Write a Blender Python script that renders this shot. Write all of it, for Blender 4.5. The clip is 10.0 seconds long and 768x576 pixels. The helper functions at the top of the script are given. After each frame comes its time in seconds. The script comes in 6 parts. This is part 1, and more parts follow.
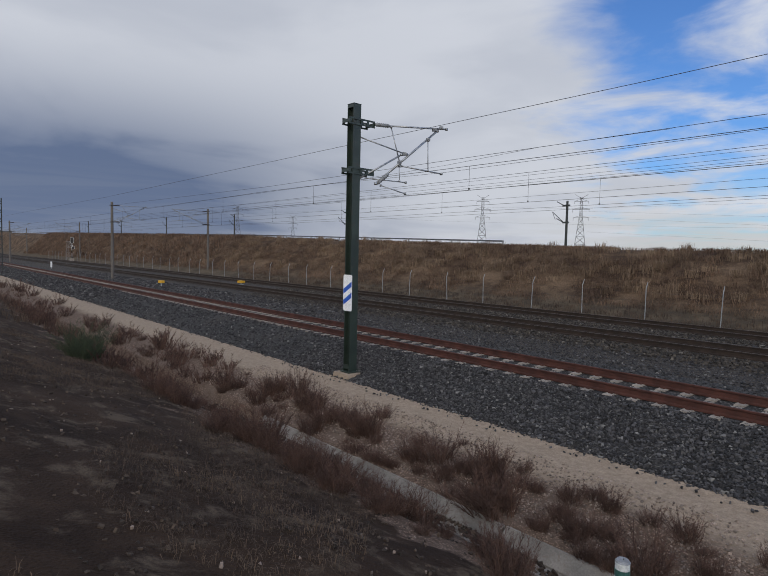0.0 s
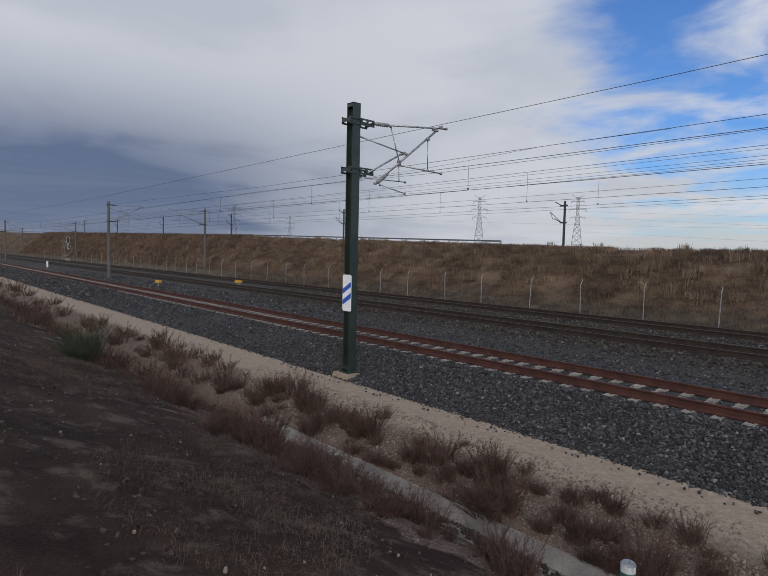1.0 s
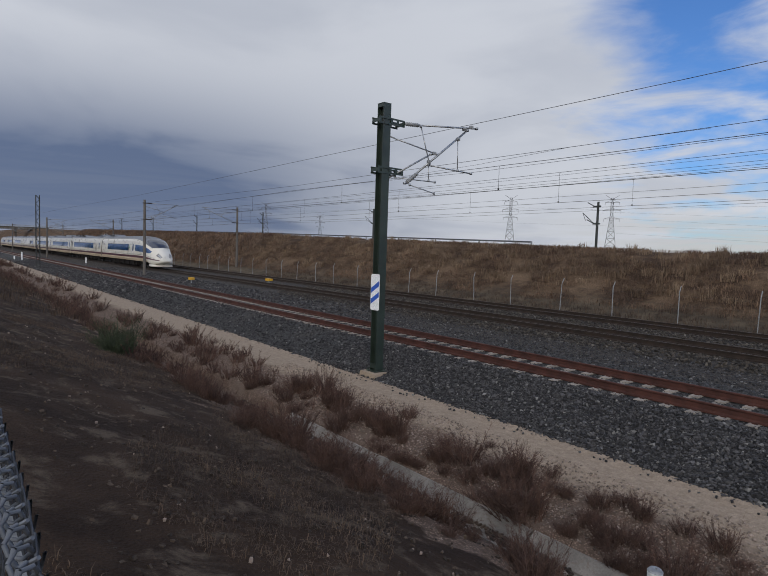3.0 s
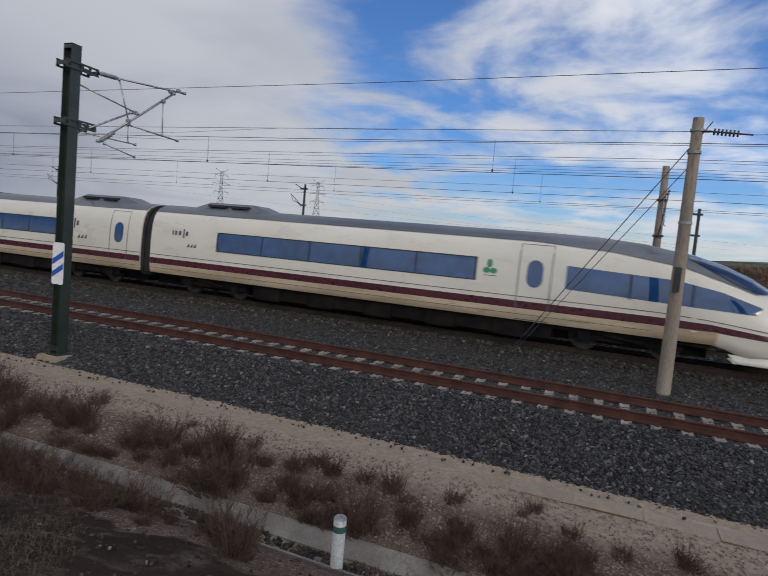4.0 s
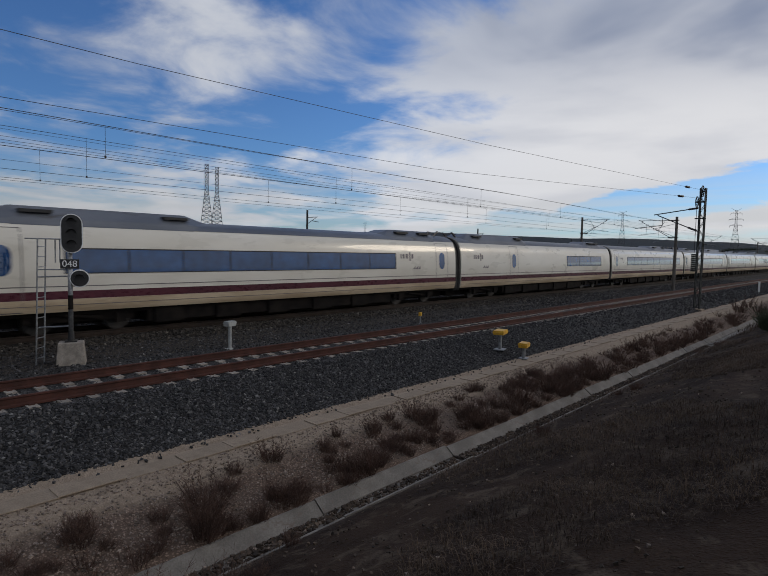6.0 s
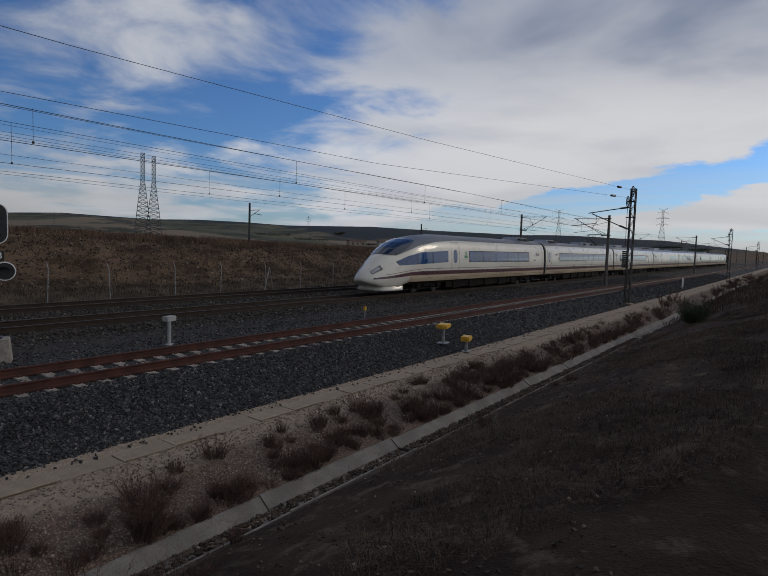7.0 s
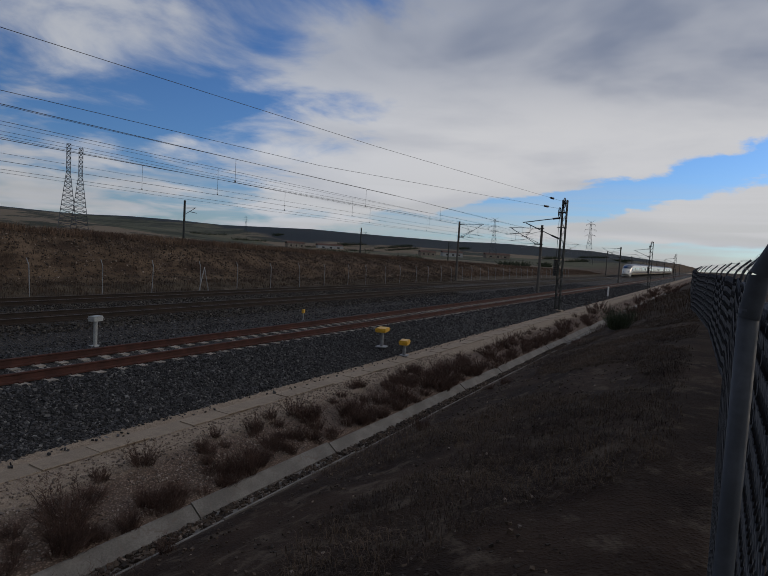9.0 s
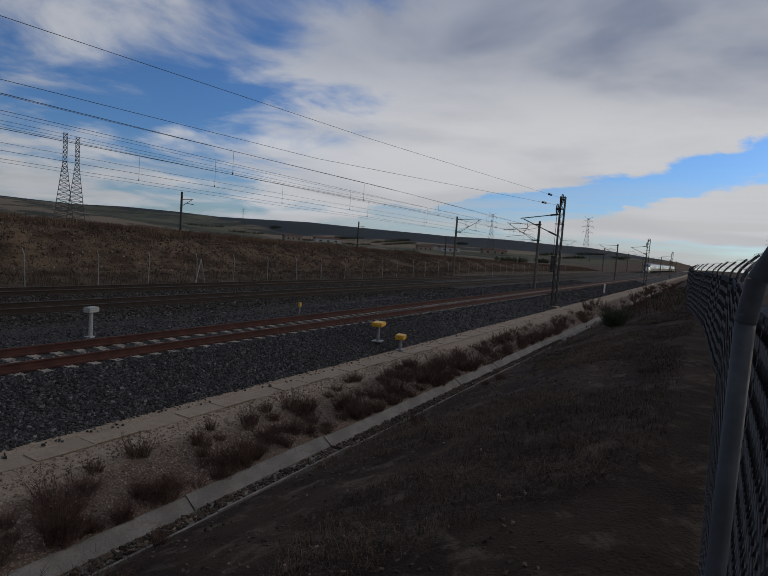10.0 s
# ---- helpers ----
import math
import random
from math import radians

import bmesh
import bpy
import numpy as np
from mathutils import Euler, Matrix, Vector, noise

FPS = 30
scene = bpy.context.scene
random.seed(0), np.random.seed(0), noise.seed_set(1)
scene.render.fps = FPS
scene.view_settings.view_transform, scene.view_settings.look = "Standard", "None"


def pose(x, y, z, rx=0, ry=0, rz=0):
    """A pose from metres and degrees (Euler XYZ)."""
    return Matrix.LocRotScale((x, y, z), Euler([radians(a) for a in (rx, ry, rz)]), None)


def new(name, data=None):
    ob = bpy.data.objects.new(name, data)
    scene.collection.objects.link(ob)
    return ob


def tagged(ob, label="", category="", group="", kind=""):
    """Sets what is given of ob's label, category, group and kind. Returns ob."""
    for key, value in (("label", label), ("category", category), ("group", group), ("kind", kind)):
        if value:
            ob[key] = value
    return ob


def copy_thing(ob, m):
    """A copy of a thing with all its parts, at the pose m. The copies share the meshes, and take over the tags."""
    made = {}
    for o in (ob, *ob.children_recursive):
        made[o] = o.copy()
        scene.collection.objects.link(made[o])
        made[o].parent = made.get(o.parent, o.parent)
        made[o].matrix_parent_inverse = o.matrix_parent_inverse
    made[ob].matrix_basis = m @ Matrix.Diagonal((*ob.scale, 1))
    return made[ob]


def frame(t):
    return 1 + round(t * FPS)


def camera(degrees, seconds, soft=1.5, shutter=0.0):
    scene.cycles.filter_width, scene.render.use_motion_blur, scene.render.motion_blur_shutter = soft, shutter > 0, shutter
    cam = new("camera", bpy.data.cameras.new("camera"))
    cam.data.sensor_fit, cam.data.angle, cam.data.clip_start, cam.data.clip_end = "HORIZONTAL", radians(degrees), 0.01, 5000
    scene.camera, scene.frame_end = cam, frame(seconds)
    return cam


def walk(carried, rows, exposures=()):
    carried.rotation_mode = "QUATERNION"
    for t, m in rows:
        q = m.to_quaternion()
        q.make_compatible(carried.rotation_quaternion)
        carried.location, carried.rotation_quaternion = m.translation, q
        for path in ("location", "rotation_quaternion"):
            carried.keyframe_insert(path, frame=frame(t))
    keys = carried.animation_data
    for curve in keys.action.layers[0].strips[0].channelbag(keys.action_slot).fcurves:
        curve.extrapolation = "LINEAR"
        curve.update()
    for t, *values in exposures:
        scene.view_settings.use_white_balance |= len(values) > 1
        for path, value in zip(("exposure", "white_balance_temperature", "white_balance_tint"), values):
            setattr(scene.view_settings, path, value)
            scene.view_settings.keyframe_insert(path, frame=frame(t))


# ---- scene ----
cam = camera(69.19, 10.0, soft=1.0, shutter=0.06)
PATH = [
    (0, pose(-0.001, -0.001, 2.910, 86.39, -1.24, 48.59)),
    (0.5, pose(-0.066, -0.010, 2.897, 86.21, -1.32, 48.16)),
    (1, pose(-0.101, -0.016, 2.908, 86.39, -1.28, 48.27)),
    (1.5, pose(-0.078, 0.002, 2.898, 85.99, -1.85, 54.21)),
    (2, pose(-0.092, -0.001, 2.909, 86.33, -1.01, 56.00)),
    (2.2, pose(-0.071, -0.008, 2.899, 86.46, -1.29, 55.28)),
    (3.3, pose(-0.045, -0.031, 2.908, 86.05, -2.60, 45.69)),
    (3.5, pose(-0.047, -0.022, 2.902, 85.96, -4.31, 38.56)),
    (3.8, pose(0.002, -0.012, 2.910, 85.07, -4.42, 32.26)),
    (4, pose(0.011, -0.017, 2.911, 85.66, -5.19, 22.12)),
    (4.2, pose(0.096, -0.027, 2.936, 85.38, -5.43, 11.83)),
    (4.3, pose(0.116, 0.031, 2.932, 85.63, -5.32, 4.31)),
    (4.5, pose(0.098, 0.036, 2.916, 85.77, -5.23, -7.52)),
    (4.7, pose(0.154, 0.087, 2.945, 85.23, -4.07, -17.53)),
    (5, pose(0.141, 0.084, 2.909, 85.76, -2.24, -28.05)),
    (5.5, pose(0.149, 0.055, 2.941, 86.04, -1.85, -41.37)),
    (6, pose(0.167, 0.070, 2.946, 86.17, -1.19, -47.59)),
    (6.2, pose(0.152, 0.059, 2.952, 85.76, -1.42, -49.80)),
    (7.3, pose(0.111, 0.090, 2.941, 86.21, -2.09, -55.49)),
    (7.5, pose(0.126, 0.101, 2.947, 86.58, -2.54, -57.70)),
    (8, pose(0.114, 0.127, 2.936, 87.07, -2.97, -59.32)),
    (8.5, pose(0.105, 0.134, 2.919, 86.76, -2.66, -59.60)),
    (9, pose(0.108, 0.135, 2.930, 86.40, -3.29, -59.59)),
    (9.5, pose(0.112, 0.129, 2.932, 86.43, -3.49, -60.23)),
    (10, pose(0.116, 0.139, 2.942, 85.81, -4.01, -59.87)),
]
walk(cam, PATH, exposures=[(0, -0.5), (1.5, -0.56), (2, -0.29), (3.5, -0.68), (4.5, -0.72), (5.0, -0.92), (6, -1.40), (7.5, -1.62), (10, -1.72)])

# ---- world, sun ----
SUN_EL, SUN_AZ = 19.0, -126.0      # degrees; azimuth is a yaw from +y


def math_node(nt, op, a, b=None, clamp=False):
    n = nt.nodes.new("ShaderNodeMath")
    n.operation, n.use_clamp = op, clamp
    for i, v in enumerate((a, b)):
        if v is None:
            continue
        if isinstance(v, (int, float)):
            n.inputs[i].default_value = v
        else:
            nt.links.new(v, n.inputs[i])
    return n.outputs[0]


def vec_math(nt, op, a, b):
    n = nt.nodes.new("ShaderNodeVectorMath")
    n.operation = op
    for i, v in enumerate((a, b)):
        if isinstance(v, tuple):
            n.inputs[i].default_value = v
        elif isinstance(v, (int, float)):
            n.inputs["Scale"].default_value = v
        elif op == "SCALE" and i == 1:
            nt.links.new(v, n.inputs["Scale"])
        else:
            nt.links.new(v, n.inputs[i])
    return n.outputs["Value"] if op == "DOT_PRODUCT" else n.outputs[0]


def tex_noise(nt, vec, scale, detail=4.0, rough=0.55, distort=0.0):
    n = nt.nodes.new("ShaderNodeTexNoise")
    n.inputs["Scale"].default_value, n.inputs["Detail"].default_value = scale, detail
    n.inputs["Roughness"].default_value, n.inputs["Distortion"].default_value = rough, distort
    if vec is not None:
        nt.links.new(vec, n.inputs["Vector"])
    return n.outputs["Fac"]


def tex_cells(nt, vec, scale, feature="F1"):
    n = nt.nodes.new("ShaderNodeTexVoronoi")
    n.inputs["Scale"].default_value, n.feature = scale, feature
    nt.links.new(vec, n.inputs["Vector"])
    return n


def mapped(nt, v, a, b, c=0.0, d=1.0, smooth=True):
    n = nt.nodes.new("ShaderNodeMapRange")
    n.interpolation_type = "SMOOTHSTEP" if smooth else "LINEAR"
    n.inputs[1].default_value, n.inputs[2].default_value = a, b
    n.inputs[3].default_value, n.inputs[4].default_value = c, d
    nt.links.new(v, n.inputs[0])
    return n.outputs[0]


def mixed(nt, fac, a, b, how="MIX"):
    n = nt.nodes.new("ShaderNodeMix")
    n.data_type, n.blend_type = "RGBA", how
    for sock, v in ((n.inputs[0], fac), (n.inputs[6], a), (n.inputs[7], b)):
        if isinstance(v, (int, float)):
            sock.default_value = v
        elif isinstance(v, tuple):
            sock.default_value = (*v, 1.0) if len(v) == 3 else v
        else:
            nt.links.new(v, sock)
    return n.outputs[2]


def make_world():
    w = bpy.data.worlds.new("sky")
    w.use_nodes = True
    scene.world = w
    nt = w.node_tree
    nt.nodes.clear()
    out, bg = nt.nodes.new("ShaderNodeOutputWorld"), nt.nodes.new("ShaderNodeBackground")
    nt.links.new(bg.outputs[0], out.inputs[0])
    sky = nt.nodes.new("ShaderNodeTexSky")
    sky.sky_type, sky.sun_disc = "NISHITA", False
    sky.sun_elevation, sky.sun_rotation = radians(SUN_EL), radians(-SUN_AZ)
    sky.air_density, sky.dust_density, sky.ozone_density = 1.0, 0.4, 3.0
    blue = mixed(nt, 1.0, vec_math(nt, "SCALE", sky.outputs[0], 0.105), (0.80, 1.14, 1.66), "MULTIPLY")
    d = nt.nodes.new("ShaderNodeTexCoord").outputs["Generated"]
    sep = nt.nodes.new("ShaderNodeSeparateXYZ")
    nt.links.new(d, sep.inputs[0])
    up = sep.outputs[2]
    # a flat cloud deck seen in perspective
    deck = vec_math(nt, "SCALE", d, math_node(nt, "DIVIDE", 1.0, math_node(nt, "ADD", math_node(nt, "MAXIMUM", up, 0.0), 0.13)))
    deck = vec_math(nt, "MULTIPLY", deck, (1.0, 1.0, 0.15))
    big = tex_noise(nt, deck, 0.62, 5.0, 0.5, 0.3)
    fine = tex_noise(nt, vec_math(nt, "ADD", deck, (3.1, 7.7, 0.0)), 1.7, 8.0, 0.56, 0.35)
    shape = math_node(nt, "ADD", math_node(nt, "MULTIPLY", big, 0.45), math_node(nt, "MULTIPLY", fine, 0.55))
    left = mapped(nt, vec_math(nt, "DOT_PRODUCT", d, (-0.95, 0.30, 0.0)), 0.60, 0.90)
    right = mapped(nt, vec_math(nt, "DOT_PRODUCT", d, (0.97, 0.10, 0.0)), 0.72, 0.95)
    wide = mapped(nt, vec_math(nt, "DOT_PRODUCT", d, (0.97, 0.10, 0.0)), 0.40, 0.80)
    back = mapped(nt, vec_math(nt, "DOT_PRODUCT", d, (0.0, -1.0, 0.3)), 0.1, 0.6)
    cover = math_node(nt, "ADD", math_node(nt, "MULTIPLY", shape, math_node(nt, "SUBTRACT", 1.0, math_node(nt, "MULTIPLY", left, 0.4))), math_node(nt, "MULTIPLY", left, 0.46))
    # the clear strip rises to one side and has ragged edges
    tilt = math_node(nt, "ADD", up, math_node(nt, "MULTIPLY", sep.outputs[1], 0.25))
    ragged = tex_noise(nt, vec_math(nt, "MULTIPLY", d, (1.0, 1.0, 3.0)), 7.0, 6.0, 0.6, 0.3)
    tilt = math_node(nt, "ADD", tilt, math_node(nt, "MULTIPLY", math_node(nt, "SUBTRACT", ragged, 0.5), 0.09))
    strip = math_node(nt, "ADD", mapped(nt, tilt, 0.160, 0.205, 0.0, 0.40), math_node(nt, "MULTIPLY", mapped(nt, up, 0.02, 0.06), mapped(nt, tilt, 0.142, 0.108, 0.0, 0.36)))
    cover = math_node(nt, "ADD", cover, math_node(nt, "MULTIPLY", right, math_node(nt, "SUBTRACT", strip, 0.17)))
    cover = math_node(nt, "ADD", cover, math_node(nt, "MULTIPLY", back, 0.16))
    mask = mapped(nt, cover, 0.435, 0.60)
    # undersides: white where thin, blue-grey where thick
    thick = mapped(nt, tex_noise(nt, vec_math(nt, "ADD", deck, (9.0, 2.0, 1.0)), 0.8, 5.0, 0.5, 0.4), 0.42, 0.66)
    low = mapped(nt, up, 0.09, 0.34, 1.0, 0.0)
    dusk = mapped(nt, vec_math(nt, "DOT_PRODUCT", d, (-0.985, -0.17, 0.0)), 0.52, 0.93)
    band = math_node(nt, "MULTIPLY", dusk, math_node(nt, "MULTIPLY", low, mapped(nt, up, -0.03, 0.04)))
    shade = math_node(nt, "ADD", math_node(nt, "ADD", math_node(nt, "MULTIPLY", thick, 0.22), math_node(nt, "MULTIPLY", left, 0.06)), math_node(nt, "ADD", math_node(nt, "MULTIPLY", band, 0.98), math_node(nt, "MULTIPLY", math_node(nt, "MULTIPLY", wide, math_node(nt, "MULTIPLY", mapped(nt, thick, 0.0, 1.0, 0.60, 1.0), mapped(nt, up, 0.20, 0.33))), 0.66)), True)
    cloud = mixed(nt, shade, mixed(nt, right, (0.86, 0.90, 0.99), (0.88, 0.885, 0.92)), (0.17, 0.232, 0.385))
    full = mixed(nt, mask, blue, cloud)
    # pale air over the horizon, broken into streaks
    streak = tex_noise(nt, vec_math(nt, "MULTIPLY", d, (1.4, 1.4, 26.0)), 1.6, 5.0, 0.6, 0.5)
    haze = math_node(nt, "MULTIPLY", mapped(nt, up, 0.0, 0.17, 1.0, 0.0), mapped(nt, streak, 0.36, 0.60, 0.25, 0.95))
    full = mixed(nt, math_node(nt, "MULTIPLY", haze, math_node(nt, "SUBTRACT", 1.0, math_node(nt, "MULTIPLY", left, 0.82))), full, (0.72, 0.735, 0.745))
    # the sky is brighter on the sun's side
    glow = mapped(nt, vec_math(nt, "DOT_PRODUCT", d, (0.85, -0.45, 0.1)), -1.0, 0.7, 0.99, 2.15)
    full = vec_math(nt, "SCALE", full, glow)
    nt.links.new(full, bg.inputs[0])
    bg.inputs[1].default_value = 1.0


make_world()
sun_data = bpy.data.lights.new("sun", "SUN")
sun_data.energy, sun_data.angle, sun_data.color = 1.25, radians(14), (1.0, 0.86, 0.68)
sun = new("sun", sun_data)
sun.matrix_world = pose(0, 0, 60, 90 - SUN_EL, 0, SUN_AZ + 180)


# ---- materials ----
def surface(name, dark, light, scale=4.0, rough=0.7, metal=0.0, bump=0.15, grain=40.0, spots=None, vary=0.0, coat=0.0, stretch=(1, 1, 1), island=False, speck=0.2):
    """Two tones in broad patches, a fine grain, an optional third tone in spots, and fine relief."""
    m = bpy.data.materials.new(name)
    m.use_nodes = True
    nt = m.node_tree
    b = nt.nodes["Principled BSDF"]
    v = vec_math(nt, "MULTIPLY", nt.nodes.new("ShaderNodeTexCoord").outputs["Object"], stretch)
    broad, small = tex_noise(nt, v, scale, 5.0), tex_noise(nt, v, grain, 3.0)
    col = mixed(nt, mapped(nt, broad, 0.32, 0.68), dark, light)
    col = mixed(nt, 1.0, col, mixed(nt, mapped(nt, small, 0.3, 0.7), (1 - speck,) * 3, (1 + 0.7 * speck,) * 3), "MULTIPLY")
    if spots:
        col = mixed(nt, mapped(nt, tex_noise(nt, v, scale * 2.7, 6.0, 0.65, 0.8), 0.56, 0.68), col, spots)
    if vary:
        rnd = nt.nodes.new("ShaderNodeNewGeometry").outputs["Random Per Island"] if island else nt.nodes.new("ShaderNodeObjectInfo").outputs["Random"]
        k = mapped(nt, rnd, 0.0, 1.0, 1 - vary, 1 + vary, False)
        col = vec_math(nt, "SCALE", col, k)
    nt.links.new(col, b.inputs["Base Color"])
    nt.links.new(mapped(nt, small, 0.2, 0.8, rough * 0.85, min(1.0, rough * 1.12)), b.inputs["Roughness"])
    b.inputs["Metallic"].default_value, b.inputs["Coat Weight"].default_value = metal, coat
    if bump:
        n = nt.nodes.new("ShaderNodeBump")
        n.inputs["Strength"].default_value, n.inputs["Distance"].default_value = bump, 0.02
        nt.links.new(small, n.inputs["Height"])
        nt.links.new(n.outputs[0], b.inputs["Normal"])
    return m


def ground_material():
    m = bpy.data.materials.new("ground")
    m.use_nodes = True
    nt = m.node_tree
    b = nt.nodes["Principled BSDF"]
    b.inputs["Roughness"].default_value = 0.95
    b.inputs["Specular IOR Level"].default_value = 0.15
    p = nt.nodes.new("ShaderNodeNewGeometry").outputs["Position"]
    sep = nt.nodes.new("ShaderNodeSeparateXYZ")
    nt.links.new(p, sep.inputs[0])
    wob = math_node(nt, "SUBTRACT", tex_noise(nt, p, 0.9, 5.0, 0.6), 0.5)
    y = math_node(nt, "ADD", sep.outputs[1], math_node(nt, "MULTIPLY", wob, 0.8))
    n1, n2, n3 = tex_noise(nt, p, 0.7, 6.0, 0.6), tex_noise(nt, p, 9.0, 5.0, 0.65), tex_noise(nt, p, 45.0, 3.0)
    cells = tex_cells(nt, p, 26.0)
    # darkens the gravel colour at cell edges, a painted shade between pebbles
    stone = mapped(nt, cells.outputs["Distance"], 0.1, 0.55, 1.25, 0.5)
    # dark soil of the near slope with dead grass
    soil = mixed(nt, mapped(nt, n1, 0.35, 0.66), (0.021, 0.0125, 0.0085), (0.047, 0.029, 0.019))
    dusty = tex_noise(nt, p, 1.7, 9.0, 0.68, 0.4)
    soil = mixed(nt, mapped(nt, dusty, 0.50, 0.66), soil, (0.094, 0.070, 0.050))
    soil = mixed(nt, mapped(nt, n2, 0.54, 0.72), soil, (0.034, 0.022, 0.015))
    # pale gravel
    gravel = mixed(nt, mapped(nt, n2, 0.3, 0.7), (0.150, 0.102, 0.076), (0.255, 0.183, 0.139))
    gravel = vec_math(nt, "SCALE", gravel, stone)
    gravel = mixed(nt, mapped(nt, n1, 0.5, 0.72), gravel, (0.145, 0.108, 0.085))
    sand = mixed(nt, mapped(nt, n2, 0.3, 0.75), (0.245, 0.190, 0.140), (0.34, 0.268, 0.20))
    sand = vec_math(nt, "SCALE", sand, mapped(nt, n3, 0.2, 0.8, 0.8, 1.15))
    verge = mixed(nt, mapped(nt, n1, 0.4, 0.65), (0.060, 0.047, 0.033), (0.110, 0.086, 0.058))
    dry = mixed(nt, mapped(nt, tex_noise(nt, vec_math(nt, "MULTIPLY", p, (0.35, 0.35, 1.0)), 1.0, 6.0, 0.65), 0.38, 0.64), (0.055, 0.035, 0.023), (0.145, 0.098, 0.062))
    dry = vec_math(nt, "SCALE", dry, mapped(nt, n2, 0.25, 0.75, 0.6, 1.25))
    patch = tex_cells(nt, vec_math(nt, "MULTIPLY", p, (0.007, 0.004, 0.0)), 1.0)
    field = mixed(nt, mapped(nt, tex_noise(nt, patch.outputs["Position"], 5.0, 0.0), 0.4, 0.6), (0.088, 0.088, 0.052), (0.19, 0.145, 0.098))
    field = mixed(nt, mapped(nt, tex_noise(nt, p, 0.012, 6.0, 0.7), 0.49, 0.57), field, (0.042, 0.044, 0.028))
    # pine woods on the long ridge, tinted blue to paint in distance haze
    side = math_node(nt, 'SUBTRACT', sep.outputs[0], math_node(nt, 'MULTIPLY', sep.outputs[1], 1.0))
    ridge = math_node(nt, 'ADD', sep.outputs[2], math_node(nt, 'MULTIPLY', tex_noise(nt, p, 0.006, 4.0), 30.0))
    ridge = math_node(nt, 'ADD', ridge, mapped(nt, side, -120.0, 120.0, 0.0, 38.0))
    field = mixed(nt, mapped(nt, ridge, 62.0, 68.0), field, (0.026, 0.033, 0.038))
    col = mixed(nt, mapped(nt, math_node(nt, 'ADD', math_node(nt, 'ADD', y, mapped(nt, sep.outputs[0], -3.0, 1.5, 1.05, 0.0)), math_node(nt, 'MULTIPLY', wob, mapped(nt, sep.outputs[0], -7.0, -1.0, 5.0, 0.3))), 5.7, 6.1), soil, gravel)
    col = mixed(nt, mapped(nt, y, 7.9, 8.5), col, sand)
    col = mixed(nt, mapped(nt, y, 24.0, 27.5), col, verge)
    col = mixed(nt, mapped(nt, y, 30.5, 33.5), col, dry)
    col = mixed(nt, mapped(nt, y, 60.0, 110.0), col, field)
    nt.links.new(col, b.inputs["Base Color"])
    bmp = nt.nodes.new("ShaderNodeBump")
    bmp.inputs["Strength"].default_value, bmp.inputs["Distance"].default_value = 0.7, 0.05
    nt.links.new(math_node(nt, "ADD", n2, math_node(nt, "MULTIPLY", stone, 0.35)), bmp.inputs["Height"])
    nt.links.new(bmp.outputs[0], b.inputs["Normal"])
    return m


def ballast_material(name, k, warm=0.0):
    m = bpy.data.materials.new(name)
    m.use_nodes = True
    nt = m.node_tree
    b = nt.nodes["Principled BSDF"]
    b.inputs["Roughness"].default_value = 0.9
    p = nt.nodes.new("ShaderNodeNewGeometry").outputs["Position"]
    c = tex_cells(nt, p, 24.0)
    rnd = nt.nodes.new("ShaderNodeSeparateColor")
    nt.links.new(c.outputs["Color"], rnd.inputs[0])
    col = mixed(nt, mapped(nt, rnd.outputs[0], 0.2, 1.0), tuple(k * v for v in (0.026 + 0.01 * warm, 0.026, 0.026 - 0.006 * warm)), tuple(k * v for v in (0.112 + 0.03 * warm, 0.108, 0.106 - 0.03 * warm)))
    col = mixed(nt, mapped(nt, rnd.outputs[1], 0.90, 0.97), col, tuple(k * v for v in (0.19, 0.185, 0.175)))
    # shade in the gaps between stones, painted as darker cell edges
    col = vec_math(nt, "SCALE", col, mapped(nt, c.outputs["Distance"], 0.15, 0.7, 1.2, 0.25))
    col = mixed(nt, mapped(nt, tex_noise(nt, p, 0.35, 5.0), 0.5, 0.75, 0.0, 0.5), col, tuple(k * v for v in (0.085, 0.07, 0.055)))
    nt.links.new(col, b.inputs["Base Color"])
    bmp = nt.nodes.new("ShaderNodeBump")
    bmp.inputs["Strength"].default_value, bmp.inputs["Distance"].default_value, bmp.invert = 1.0, 0.06, True
    nt.links.new(c.outputs["Distance"], bmp.inputs["Height"])
    nt.links.new(bmp.outputs[0], b.inputs["Normal"])
    return m


def glass_dark(name, tint, rough=0.06):
    """Tinted coach glass, seen from outside."""
    m = surface(name, tint, tuple(1.5 * c for c in tint), 0.7, rough, 0.0, 0.0, 3.0)
    b = m.node_tree.nodes["Principled BSDF"]
    b.inputs["Specular IOR Level"].default_value, b.inputs["Coat Weight"].default_value = 0.5, 0.45
    b.inputs["Coat Roughness"].default_value = 0.03
    return m


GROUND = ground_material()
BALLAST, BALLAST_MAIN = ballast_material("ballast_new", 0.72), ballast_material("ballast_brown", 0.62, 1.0)
